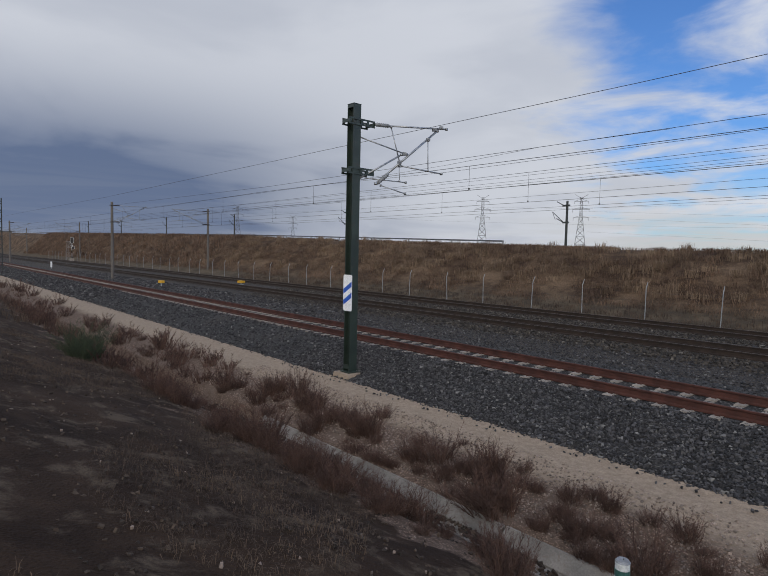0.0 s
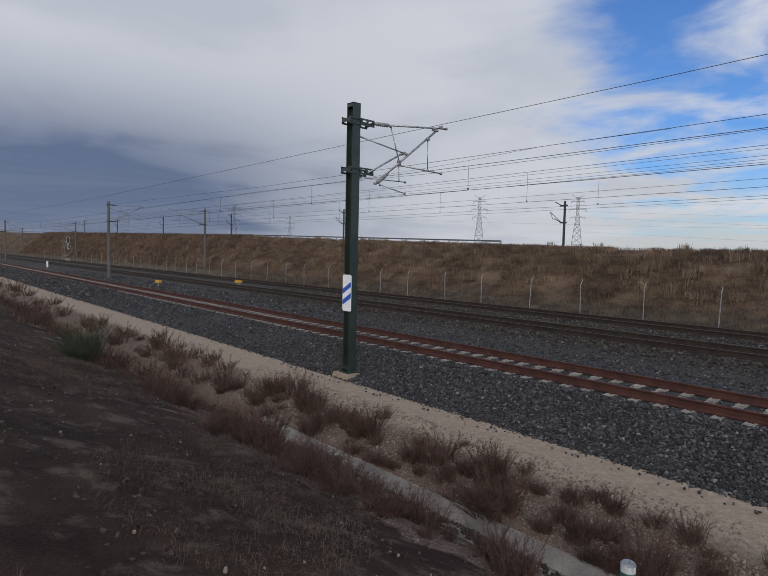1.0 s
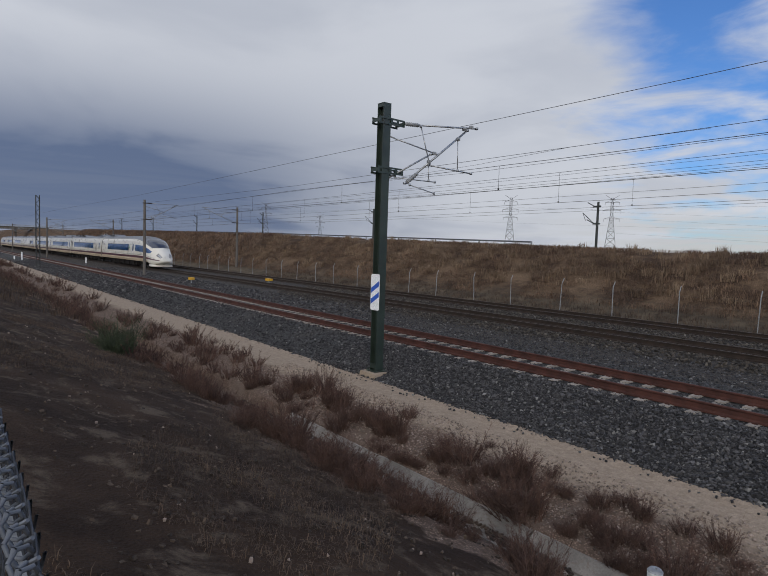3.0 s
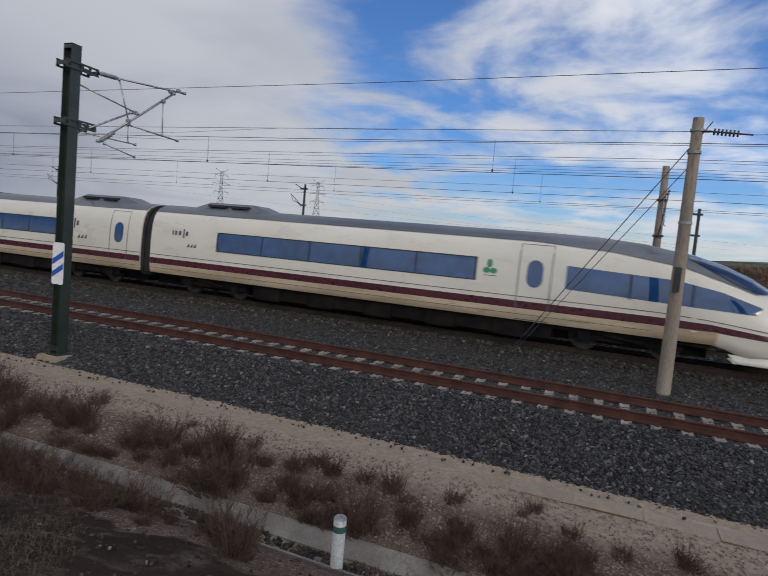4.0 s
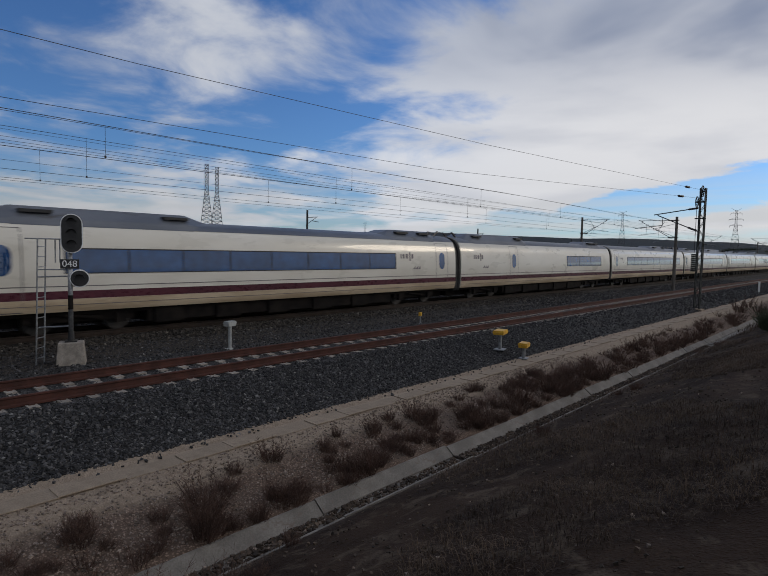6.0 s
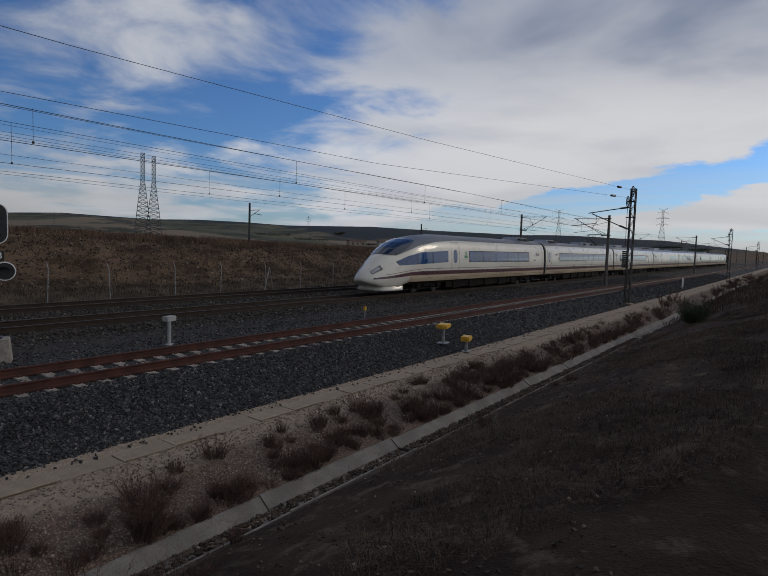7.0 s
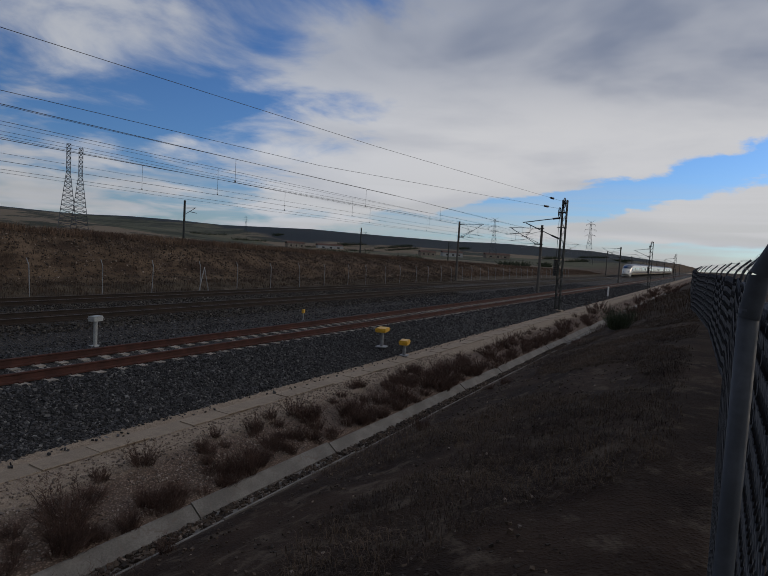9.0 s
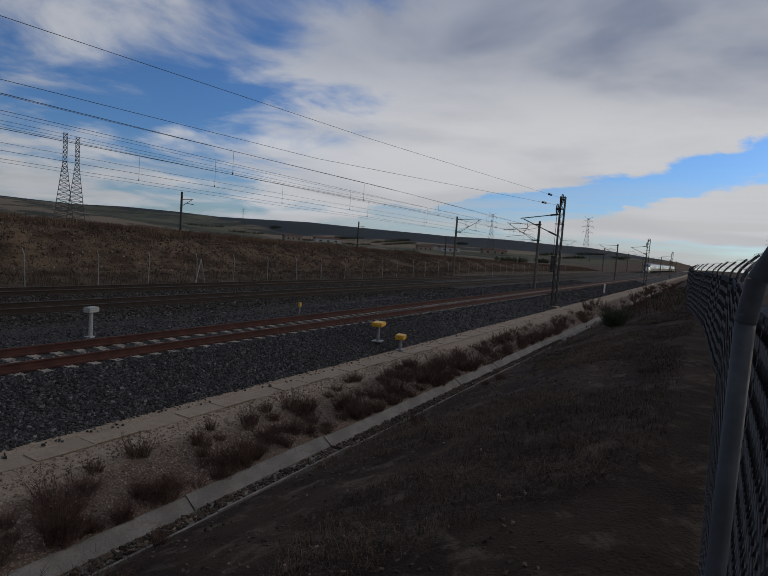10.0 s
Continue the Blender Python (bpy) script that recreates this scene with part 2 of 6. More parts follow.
def stone_material(name, dark, mid, pale):
    """Broken stones: most dark, some grey, a few pale."""
    m = surface(name, dark, mid, 3.0, 0.9)
    nt = m.node_tree
    b = nt.nodes["Principled BSDF"]
    rnd = nt.nodes.new("ShaderNodeNewGeometry").outputs["Random Per Island"]
    col = mixed(nt, mapped(nt, rnd, 0.25, 0.88), dark, mid)
    col = mixed(nt, mapped(nt, rnd, 0.93, 1.0), col, pale)
    nt.links.new(col, b.inputs["Base Color"])
    return m


STONE = stone_material("ballast_stone", (0.0145, 0.0140, 0.0150), (0.068, 0.0655, 0.067), (0.18, 0.175, 0.165))
STONE_BROWN = stone_material("ballast_stone_brown", (0.016, 0.013, 0.010), (0.060, 0.050, 0.040), (0.14, 0.125, 0.105))
PEBBLE = surface("pebble", (0.155, 0.117, 0.093), (0.262, 0.207, 0.168), 3.0, 0.95, vary=0.45, island=True)
RUST = surface("rusty_rail", (0.046, 0.016, 0.011), (0.080, 0.028, 0.019), 3.0, 0.85, 0.2)
RAIL_DARK = surface("brown_rail", (0.018, 0.011, 0.007), (0.034, 0.021, 0.014), 3.0, 0.8, 0.2)
RAIL_TOP = surface("worn_rail_head", (0.060, 0.048, 0.040), (0.105, 0.088, 0.074), 8.0, 0.55, 0.7, 0.02)
CONCRETE = surface("sleeper_concrete", (0.21, 0.185, 0.158), (0.32, 0.285, 0.245), 6.0, 0.9, spots=(0.25, 0.20, 0.16), vary=0.16)
CONCRETE_OLD = surface("sleeper_concrete_old", (0.036, 0.029, 0.023), (0.060, 0.049, 0.039), 6.0, 0.9, vary=0.15)
LINING = surface("ditch_concrete", (0.14, 0.125, 0.108), (0.225, 0.204, 0.178), 2.0, 0.92, spots=(0.15, 0.12, 0.10), vary=0.08)
LID = surface("trough_lid_concrete", (0.235, 0.182, 0.130), (0.315, 0.248, 0.182), 2.0, 0.92, spots=(0.21, 0.162, 0.116), vary=0.06)
POLE = surface("mast_concrete", (0.20, 0.165, 0.13), (0.31, 0.265, 0.215), 1.2, 0.9, spots=(0.13, 0.085, 0.06), stretch=(1, 1, 0.25))
POLE_FAR = surface("mast_concrete_grey", (0.085, 0.076, 0.068), (0.14, 0.127, 0.11), 1.2, 0.9, stretch=(1, 1, 0.25))
GREEN = surface("dark_green_paint", (0.012, 0.022, 0.017), (0.024, 0.038, 0.030), 2.0, 0.45, 0.0, 0.08, spots=(0.03, 0.03, 0.024))
GREEN_FAR = surface("dark_steel_paint", (0.012, 0.016, 0.015), (0.03, 0.034, 0.032), 2.0, 0.6)
GALV = surface("galvanised_steel", (0.26, 0.27, 0.28), (0.42, 0.43, 0.44), 9.0, 0.42, 0.75, 0.05)
GALV_DULL = surface("dull_galvanised_steel", (0.20, 0.21, 0.22), (0.30, 0.31, 0.32), 9.0, 0.6, 0.3, 0.05)
WIRE = surface("catenary_wire", (0.02, 0.02, 0.02), (0.05, 0.045, 0.04), 2.0, 0.6, 0.4, 0.0)
INSULATOR = surface("brown_insulator", (0.022, 0.018, 0.017), (0.05, 0.04, 0.036), 8.0, 0.3)
WHITE = surface("white_enamel", (0.72, 0.73, 0.73), (0.82, 0.82, 0.81), 2.0, 0.4, 0.0, 0.03)
BLUE = surface("blue_reflective_film", (0.015, 0.07, 0.36), (0.025, 0.10, 0.46), 2.0, 0.4, 0.0, 0.0)
YELLOW = surface("yellow_plastic", (0.52, 0.29, 0.018), (0.66, 0.39, 0.03), 5.0, 0.45, spots=(0.36, 0.22, 0.05))
BLACK = surface("black_paint", (0.008, 0.008, 0.009), (0.02, 0.02, 0.02), 5.0, 0.5)
CREAM = surface("cream_white_coach_paint", (0.59, 0.555, 0.475), (0.66, 0.63, 0.56), 0.45, 0.30, 0.0, 0.0, 1.7, coat=0.5, stretch=(0.4, 1, 1.0), speck=0.03)
DIRTY = surface("dusty_beige_skirt_paint", (0.38, 0.29, 0.19), (0.55, 0.45, 0.32), 0.8, 0.45, 0.0, 0.04, 10.0, spots=(0.37, 0.29, 0.20), stretch=(0.3, 1, 2), speck=0.08)
MAROON = surface("maroon_stripe", (0.055, 0.009, 0.018), (0.078, 0.013, 0.025), 0.5, 0.3, 0.0, 0.0, 9.0, coat=0.5)
LINE = surface("dark_grey_line", (0.10, 0.085, 0.085), (0.16, 0.14, 0.14), 1.0, 0.5, 0.0, 0.0)
ROOF = surface("grey_coach_roof", (0.085, 0.095, 0.115), (0.135, 0.145, 0.165), 0.6, 0.42, 0.0, 0.05, 9.0, spots=(0.07, 0.065, 0.06), stretch=(0.4, 1, 1), speck=0.06)
GLASS = glass_dark("blue_coach_glass", (0.006, 0.040, 0.125))
SCREEN = glass_dark("windscreen_glass", (0.006, 0.012, 0.03))
# grime blackened further: the shade beneath the coaches is in this colour
UNDER = surface("underframe_grime_shade", (0.006, 0.005, 0.005), (0.016, 0.013, 0.011), 2.0, 0.95)
UNDER.node_tree.nodes["Principled BSDF"].inputs["Specular IOR Level"].default_value = 0.15
RUBBER = surface("bellows_rubber", (0.006, 0.006, 0.006), (0.014, 0.014, 0.014), 3.0, 0.75)
WHEEL = surface("wheel_steel", (0.02, 0.018, 0.016), (0.05, 0.046, 0.042), 5.0, 0.5, 0.4)
LOGO = surface("dark_purple_print", (0.075, 0.055, 0.075), (0.10, 0.075, 0.10), 2.0, 0.4, 0.0, 0.0)
LEAF = surface("green_print", (0.02, 0.20, 0.085), (0.03, 0.28, 0.12), 2.0, 0.4, 0.0, 0.0)
TWIG = surface("dead_twig", (0.048, 0.025, 0.018), (0.122, 0.068, 0.049), 2.0, 0.95, 0.0, 0.0, vary=0.3, island=True)
STRAW = surface("dry_grass_blade", (0.076, 0.045, 0.030), (0.178, 0.113, 0.071), 0.35, 0.95, 0.0, 0.0, vary=0.3, island=True)
STRAW_PALE = surface("pale_grass_blade", (0.120, 0.080, 0.052), (0.235, 0.165, 0.105), 0.35, 0.95, 0.0, 0.0, vary=0.3, island=True)
GRASS_DARK = surface("dead_brown_grass", (0.040, 0.025, 0.017), (0.100, 0.067, 0.044), 0.5, 0.95, 0.0, 0.0, vary=0.4, island=True)
SHRUB = surface("green_broom_twig", (0.022, 0.032, 0.014), (0.05, 0.066, 0.03), 2.0, 0.9, 0.0, 0.0, vary=0.3, island=True)
GREY_PAINT = surface("pale_grey_paint", (0.30, 0.31, 0.31), (0.40, 0.41, 0.40), 3.0, 0.5, spots=(0.24, 0.23, 0.21))
PVC = surface("white_plastic_pipe", (0.58, 0.61, 0.60), (0.68, 0.70, 0.69), 3.0, 0.4)
TEAL = surface("dark_green_band", (0.03, 0.10, 0.085), (0.045, 0.13, 0.11), 3.0, 0.45)
POST_STEEL = surface("weathered_post_steel", (0.036, 0.040, 0.047), (0.066, 0.072, 0.083), 6.0, 0.6, 0.3, 0.05)
MESH_WIRE = surface("chain_link_wire", (0.042, 0.048, 0.060), (0.070, 0.078, 0.094), 9.0, 0.9, 0.0, 0.0)
EDGE_WIRE = surface("galvanised_edge_wire", (0.075, 0.083, 0.098), (0.125, 0.137, 0.158), 30.0, 0.75, 0.1, 0.0)
ROOF_TILE = surface("brown_roof_tile", (0.07, 0.035, 0.025), (0.12, 0.065, 0.045), 0.6, 0.9)
PYLON = surface("pylon_steel", (0.06, 0.065, 0.075), (0.10, 0.105, 0.115), 0.5, 0.6, 0.3, 0.0)


# ---- mesh helpers ----
def box(bm, c, s, m=None, taper=1.0):
    """A box of size s round c; its top is taper times as wide as its foot."""
    vs = []
    for z in (-0.5, 0.5):
        k = taper if z > 0 else 1.0
        for x, y in ((-0.5, -0.5), (0.5, -0.5), (0.5, 0.5), (-0.5, 0.5)):
            p = Vector((c[0] + x * s[0] * k, c[1] + y * s[1] * k, c[2] + z * s[2]))
            vs.append(bm.verts.new(m @ p if m else p))
    for f in ((3, 2, 1, 0), (4, 5, 6, 7), (0, 1, 5, 4), (1, 2, 6, 5), (2, 3, 7, 6), (3, 0, 4, 7)):
        bm.faces.new([vs[i] for i in f])


def tube(bm, a, b, r, r2=None, n=8, caps=True):
    a, b = Vector(a), Vector(b)
    d = (b - a).normalized()
    u = d.orthogonal().normalized()
    v = d.cross(u)
    rings = []
    for p, k in ((a, r), (b, r if r2 is None else r2)):
        rings.append([bm.verts.new(p + k * (math.cos(2 * math.pi * i / n) * u + math.sin(2 * math.pi * i / n) * v)) for i in range(n)])
    for i in range(n):
        bm.faces.new((rings[0][i], rings[0][(i + 1) % n], rings[1][(i + 1) % n], rings[1][i]))
    if caps:
        bm.faces.new(rings[0][::-1])
        bm.faces.new(rings[1])


def chain(bm, pts, r, n=5):
    for a, b in zip(pts, pts[1:]):
        tube(bm, a, b, r, n=n, caps=False)


def extrude(bm, prof, x0, x1, closed=True):
    """A (y, z) profile drawn out along x."""
    rings = [[bm.verts.new((x, y, z)) for y, z in prof] for x in (x0, x1)]
    n = len(prof)
    for i in range(n if closed else n - 1):
        bm.faces.new((rings[0][i], rings[1][i], rings[1][(i + 1) % n], rings[0][(i + 1) % n]))
    if closed:
        bm.faces.new(rings[0])
        bm.faces.new(rings[1][::-1])


def disc(bm, c, ax, r, depth, n=20):
    c, ax = Vector(c), Vector(ax).normalized()
    tube(bm, c - ax * depth / 2, c + ax * depth / 2, r, n=n)


def mesh_of(name, bm, material, smooth=False):
    bmesh.ops.recalc_face_normals(bm, faces=bm.faces)
    me = bpy.data.meshes.new(name)
    bm.to_mesh(me)
    bm.free()
    me.materials.append(material)
    if smooth:
        me.shade_smooth()
    return me


def part(name, bm, material, parent=None, label="", smooth=False, m=None):
    ob = new(name, mesh_of(name, bm, material, smooth))
    ob.parent = parent
    if m is not None:
        ob.matrix_basis = m
    if label:
        ob["label"] = label
    return ob


def raw(name, verts, faces, material, parent=None, smooth=False):
    me = bpy.data.meshes.new(name)
    me.from_pydata(verts, [], faces)
    me.materials.append(material)
    if smooth:
        me.shade_smooth()
    ob = new(name, me)
    ob.parent = parent
    return ob


def empty(name, m=None):
    ob = new(name)
    ob.empty_display_size = 0.3
    if m is not None:
        ob.matrix_basis = m
    return ob


def lerp_list(x, pts):
    if x <= pts[0][0]:
        return pts[0][1]
    for (a, va), (b, vb) in zip(pts, pts[1:]):
        if x <= b:
            return va + (vb - va) * (x - a) / (b - a)
    return pts[-1][1]


def smooth01(a, b, x):
    t = min(1.0, max(0.0, (x - a) / (b - a)))
    return t * t * (3 - 2 * t)


# ---- ground: one sheet to the horizon ----
CREST = [(-900, 10.5), (-420, 10.0), (-330, 9.3), (-220, 7.2), (-150, 6.1), (-76, 4.95), (-24, 3.85), (-11.5, 3.66), (8, 3.60), (21.5, 3.36), (41, 2.95), (70, 2.5), (110, 1.9), (180, 1.1), (300, 0.4), (900, 0.2)]
SECTION = [(-40, 1.0), (-3, 1.0), (0.5, 0.92), (3.0, 0.05), (5.96, -1.11), (5.99, -1.36), (6.70, -1.38), (6.73, -1.11), (8.3, -0.865), (8.9, -0.832), (9.0, -0.835), (9.55, -0.83), (9.7, -0.79), (28.0, -0.84), (28.4, -0.45), (31.0, -0.05)]


def ground_z(x, y):
    if y < 31.0:
        z = lerp_list(y, SECTION)
        rough = 0.10 if 0.8 < y < 5.5 else 0.05 if y < 0.8 or 7.1 < y < 8.4 else 0.0
        if rough and abs(x) < 120:
            z += rough * (noise.noise((x * 0.8, y * 0.8, 0.0)) + 0.5 * noise.noise((x * 2.6, y * 2.6, 4.0)))
        if y < -40:
            z -= smooth01(-40, -300, y) * 0.5
        return z
    c = lerp_list(x, CREST) - 0.28
    r = math.hypot(x, y)
    az = math.degrees(math.atan2(x, y))
    a = lerp_list(az, [(-90, 2), (-40, 2), (0, 30), (25, 60), (38, 52), (44, 50), (49, 62), (60, 52), (80, 40), (88, 17), (95, 10)])
    plain = -0.3 + a * smooth01(420, 1650, r) + 0.20 * a * noise.noise((x * 0.0036, y * 0.0036, 7.0)) * smooth01(300, 900, r)
    if y < 40:
        t = smooth01(30.2, 39.4, y)
        z = -0.05 + (c + 0.05) * t
        return z + 0.35 * math.sin(math.pi * t) * noise.noise((x * 0.22, y * 0.3, 2.0)) + 0.08 * noise.noise((x * 1.1, y * 1.1, 9.0))
    if y < 49:
        return c + 0.07 * noise.noise((x * 0.9, y * 0.9, 9.0))
    t = smooth01(49, 62, y)
    return c * (1 - t) + plain * t


def axis(spans):
    out = []
    for a, b, n in spans:
        out += [a + (b - a) * i / n for i in range(n)]
    return out + [spans[-1][1]]


def build_ground():
    far = [60 * 1.17 ** i for i in range(1, 26)]
    xs = [-v for v in far[::-1]] + axis([(-60, 60, 220)]) + far
    ys = [-2500, -1500, -900, -500, -250, -120, -60] + axis([(-40, -3, 10), (-3, 0.5, 6), (0.5, 5.96, 24), (5.96, 5.99, 1), (5.99, 6.70, 2), (6.70, 6.73, 1), (6.73, 8.9, 10), (8.9, 9.0, 1), (9.0, 9.55, 2), (9.55, 9.7, 1), (9.7, 28, 6), (28, 31, 6), (31, 49, 40), (49, 64, 10)]) + [64 * 1.16 ** i for i in range(1, 26)]
    verts = [(x, y, ground_z(x, y)) for y in ys for x in xs]
    n = len(xs)
    faces = [(j * n + i, j * n + i + 1, (j + 1) * n + i + 1, (j + 1) * n + i) for j in range(len(ys) - 1) for i in range(n - 1)]
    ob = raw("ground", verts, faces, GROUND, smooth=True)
    tagged(ob, "brown soil slope, pale gravel, dry grass bank and far fields", "ground", kind="structure")


build_ground()

# ---- trackbed ----
NEAR, MAIN, FAR = 13.18, 21.0, 26.0     # track centre lines
BED = [(9.55, -0.90), (9.75, -0.80), (11.75, -0.235), (14.75, -0.222), (15.6, -0.40), (17.7, -0.40), (19.2, -0.215), (27.6, -0.215), (28.6, -0.62)]


def bed_z(y):
    return lerp_list(y, BED)


def bed_part(name, y0, y1, x0, x1, nx, ny, material, label):
    rows = [y0 + (y1 - y0) * j / ny for j in range(ny + 1)]
    verts, faces = [], []
    for y in rows:
        for i in range(nx + 1):
            x = x0 + (x1 - x0) * i / nx
            yy = y + (0.16 * noise.noise((x * 1.3, 3.0, 0.0)) + 0.1 * noise.noise((x * 4.0, 1.0, 0.0)) if y < 9.8 else 0.0)
            verts.append((x, yy, bed_z(y) + (0.03 if y < 11.6 else 0.012) * noise.noise((x * 2.2, y * 2.2, 5.0))))
    n = nx + 1
    for j in range(ny):
        for i in range(nx):
            faces.append((j * n + i, j * n + i + 1, (j + 1) * n + i + 1, (j + 1) * n + i))
    tagged(raw(name, verts, faces, material, smooth=True), label, "ballast", kind="structure")


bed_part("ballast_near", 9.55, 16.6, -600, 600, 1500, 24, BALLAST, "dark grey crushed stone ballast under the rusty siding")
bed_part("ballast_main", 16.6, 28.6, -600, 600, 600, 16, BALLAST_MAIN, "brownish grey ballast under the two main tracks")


# a darker, browner ballast strip between the rails of each main track
DARK_STRIP = ballast_material("ballast_dark_brown", 0.26, 1.6)
for yc in (MAIN, FAR):
    verts = [(-600 + 6 * i, yc + s * (1.12 + 0.05 * math.sin(i * 1.7)), -0.207) for i in range(201) for s in (-1, 1)]
    tagged(raw("dark_ballast_strip", verts, [(2 * i, 2 * i + 2, 2 * i + 3, 2 * i + 1) for i in range(200)], DARK_STRIP), "dark brown ballast strip between the rails", "ballast", kind="structure")


def scatter_stones(name, count, region, size, zf, material, label, seed):
    """Loose broken stones, one joined heap."""
    rg = np.random.default_rng(seed)
    corners = np.array([(x, y, z) for z in (-1, 1) for x, y in ((-1, -1), (1, -1), (1, 1), (-1, 1))], float)
    quads = np.array([(4, 5, 6, 7), (0, 1, 5, 4), (1, 2, 6, 5), (2, 3, 7, 6), (3, 0, 4, 7)])
    x0, x1, y0, y1 = region
    xs = x0 + (x1 - x0) * rg.random(count)
    ys = y0 + (y1 - y0) * rg.random(count)
    zs = np.array([zf(a, b) for a, b in zip(xs, ys)])
    half = size * (0.5 + rg.random((count, 1, 3)) * 0.8) * 0.5
    v = corners[None] * half * (1 + (rg.random((count, 8, 3)) - 0.5) * 0.8)
    a, t = rg.random(count) * 6.283, (rg.random(count) - 0.5) * 1.6
    ca, sa, ct, st = np.cos(a), np.sin(a), np.cos(t), np.sin(t)
    y2 = v[:, :, 1] * ct[:, None] - v[:, :, 2] * st[:, None]
    z2 = v[:, :, 1] * st[:, None] + v[:, :, 2] * ct[:, None]
    x3 = v[:, :, 0] * ca[:, None] - y2 * sa[:, None]
    y3 = v[:, :, 0] * sa[:, None] + y2 * ca[:, None]
    p = np.stack((x3 + xs[:, None], y3 + ys[:, None], z2 + zs[:, None] + size * 0.15), 2).reshape(-1, 3)
    f = (quads[None] + 8 * np.arange(count)[:, None, None]).reshape(-1, 4)
    tagged(raw(name, p.tolist(), f.tolist(), material), label, "stones", kind="stuff")


SOIL_CLOD = surface("soil_clod", (0.026, 0.017, 0.011), (0.082, 0.057, 0.039), 3.0, 0.95, vary=0.5, island=True)
scatter_stones("ballast_stones", 52000, (-16, 24, 9.6, 12.3), 0.040, lambda x, y: bed_z(y), STONE, "loose dark grey broken ballast stones", 1)
scatter_stones("ballast_stones", 14000, (-24, 34, 14.1, 18.6), 0.05, lambda x, y: bed_z(y), STONE, "loose dark grey broken ballast stones between the tracks", 2)
scatter_stones("ballast_stones", 12000, (-44, 50, 9.6, 12.2), 0.06, lambda x, y: bed_z(y), STONE, "loose dark grey broken ballast stones", 3)
scatter_stones("ballast_stones", 15000, (-40, 50, 22.0, 25.0), 0.075, lambda x, y: bed_z(y), STONE_BROWN, "loose brown ballast stones between the main tracks", 31)
scatter_stones("ballast_stones", 7000, (-36, 46, 18.5, 20.0), 0.07, lambda x, y: bed_z(y), STONE_BROWN, "loose brown ballast stones beside the main track", 32)
scatter_stones("ballast_stones", 5000, (-36, 46, 27.0, 28.5), 0.08, lambda x, y: bed_z(y), STONE_BROWN, "loose brown ballast stones beyond the far track", 33)
scatter_stones("ballast_stones", 16000, (-20, 28, 12.3, 14.2), 0.05, lambda x, y: bed_z(y) - 0.028, STONE, "loose dark grey ballast stones between the siding sleepers", 34)
scatter_stones("ballast_stones", 9000, (34, 95, 14.1, 18.8), 0.085, lambda x, y: bed_z(y), STONE, "loose dark grey ballast stones between the tracks", 12)
scatter_stones("ballast_stones", 7000, (-80, -24, 14.1, 18.8), 0.09, lambda x, y: bed_z(y), STONE, "loose dark grey ballast stones between the tracks", 13)
scatter_stones("ballast_stones", 6000, (-110, -42, 9.7, 12.2), 0.11, lambda x, y: bed_z(y), STONE, "loose dark grey broken ballast stones", 17)
scatter_stones("ballast_stones", 6000, (50, 120, 9.7, 12.2), 0.11, lambda x, y: bed_z(y), STONE, "loose dark grey broken ballast stones", 16)
scatter_stones("gravel_stones", 12000, (-16, 20, 6.9, 9.0), 0.028, ground_z, PEBBLE, "pale loose gravel beside the cable trough", 4)
scatter_stones("soil_clods", 4200, (-14, 30, 6.12, 6.48), 0.06, lambda x, y: -1.272, SOIL_CLOD, "dark soil washed into the concrete ditch", 15)
scatter_stones("gravel_stones", 900, (-14, 22, 6.1, 6.5), 0.035, lambda x, y: -1.262, PEBBLE, "pale gravel lying in the concrete ditch", 5)
scatter_stones("gravel_stones", 420, (-22, 26, 1.0, 5.8), 0.026, ground_z, PEBBLE, "white pebbles on the brown slope", 6)

scatter_stones("soil_clods", 5500, (-20, 26, 0.8, 5.9), 0.034, lambda x, y: ground_z(x, y) - 0.012, SOIL_CLOD, "crumbs of dry brown soil on the slope", 8)
RAIL = [(-0.080, -0.205), (0.080, -0.205), (0.080, -0.170), (0.014, -0.150), (0.012, -0.050), (0.036, -0.034), (0.036, -0.004), (0.030, 0.0), (-0.030, 0.0), (-0.036, -0.004), (-0.036, -0.034), (-0.012, -0.050), (-0.014, -0.150), (-0.080, -0.170)]


def track(yc, steel, label, worn):
    t = empty("railway_track")
    t.location = (0, yc, 0)
    for s in (-0.7525, 0.7525):
        bm = bmesh.new()
        extrude(bm, [(s + y, z) for y, z in RAIL], -700, 700)
        r = part("rail", bm, steel, t)
        if worn:
            bm = bmesh.new()
            extrude(bm, [(s - 0.028, 0.0), (s + 0.028, 0.0), (s + 0.026, 0.003), (s - 0.026, 0.003)], -700, 700)
            part("running_surface", bm, RAIL_TOP, r, "bright polished running surface")
    tagged(t, label, "railway track")
    return t


SIDING = track(NEAR, RUST, "rust-red siding rails on pale concrete sleepers", False)
MAIN_TRACK = track(MAIN, RAIL_DARK, "dark brown main line rails with polished heads", True)
FAR_TRACK = track(FAR, RAIL_DARK, "dark brown main line rails with polished heads", True)


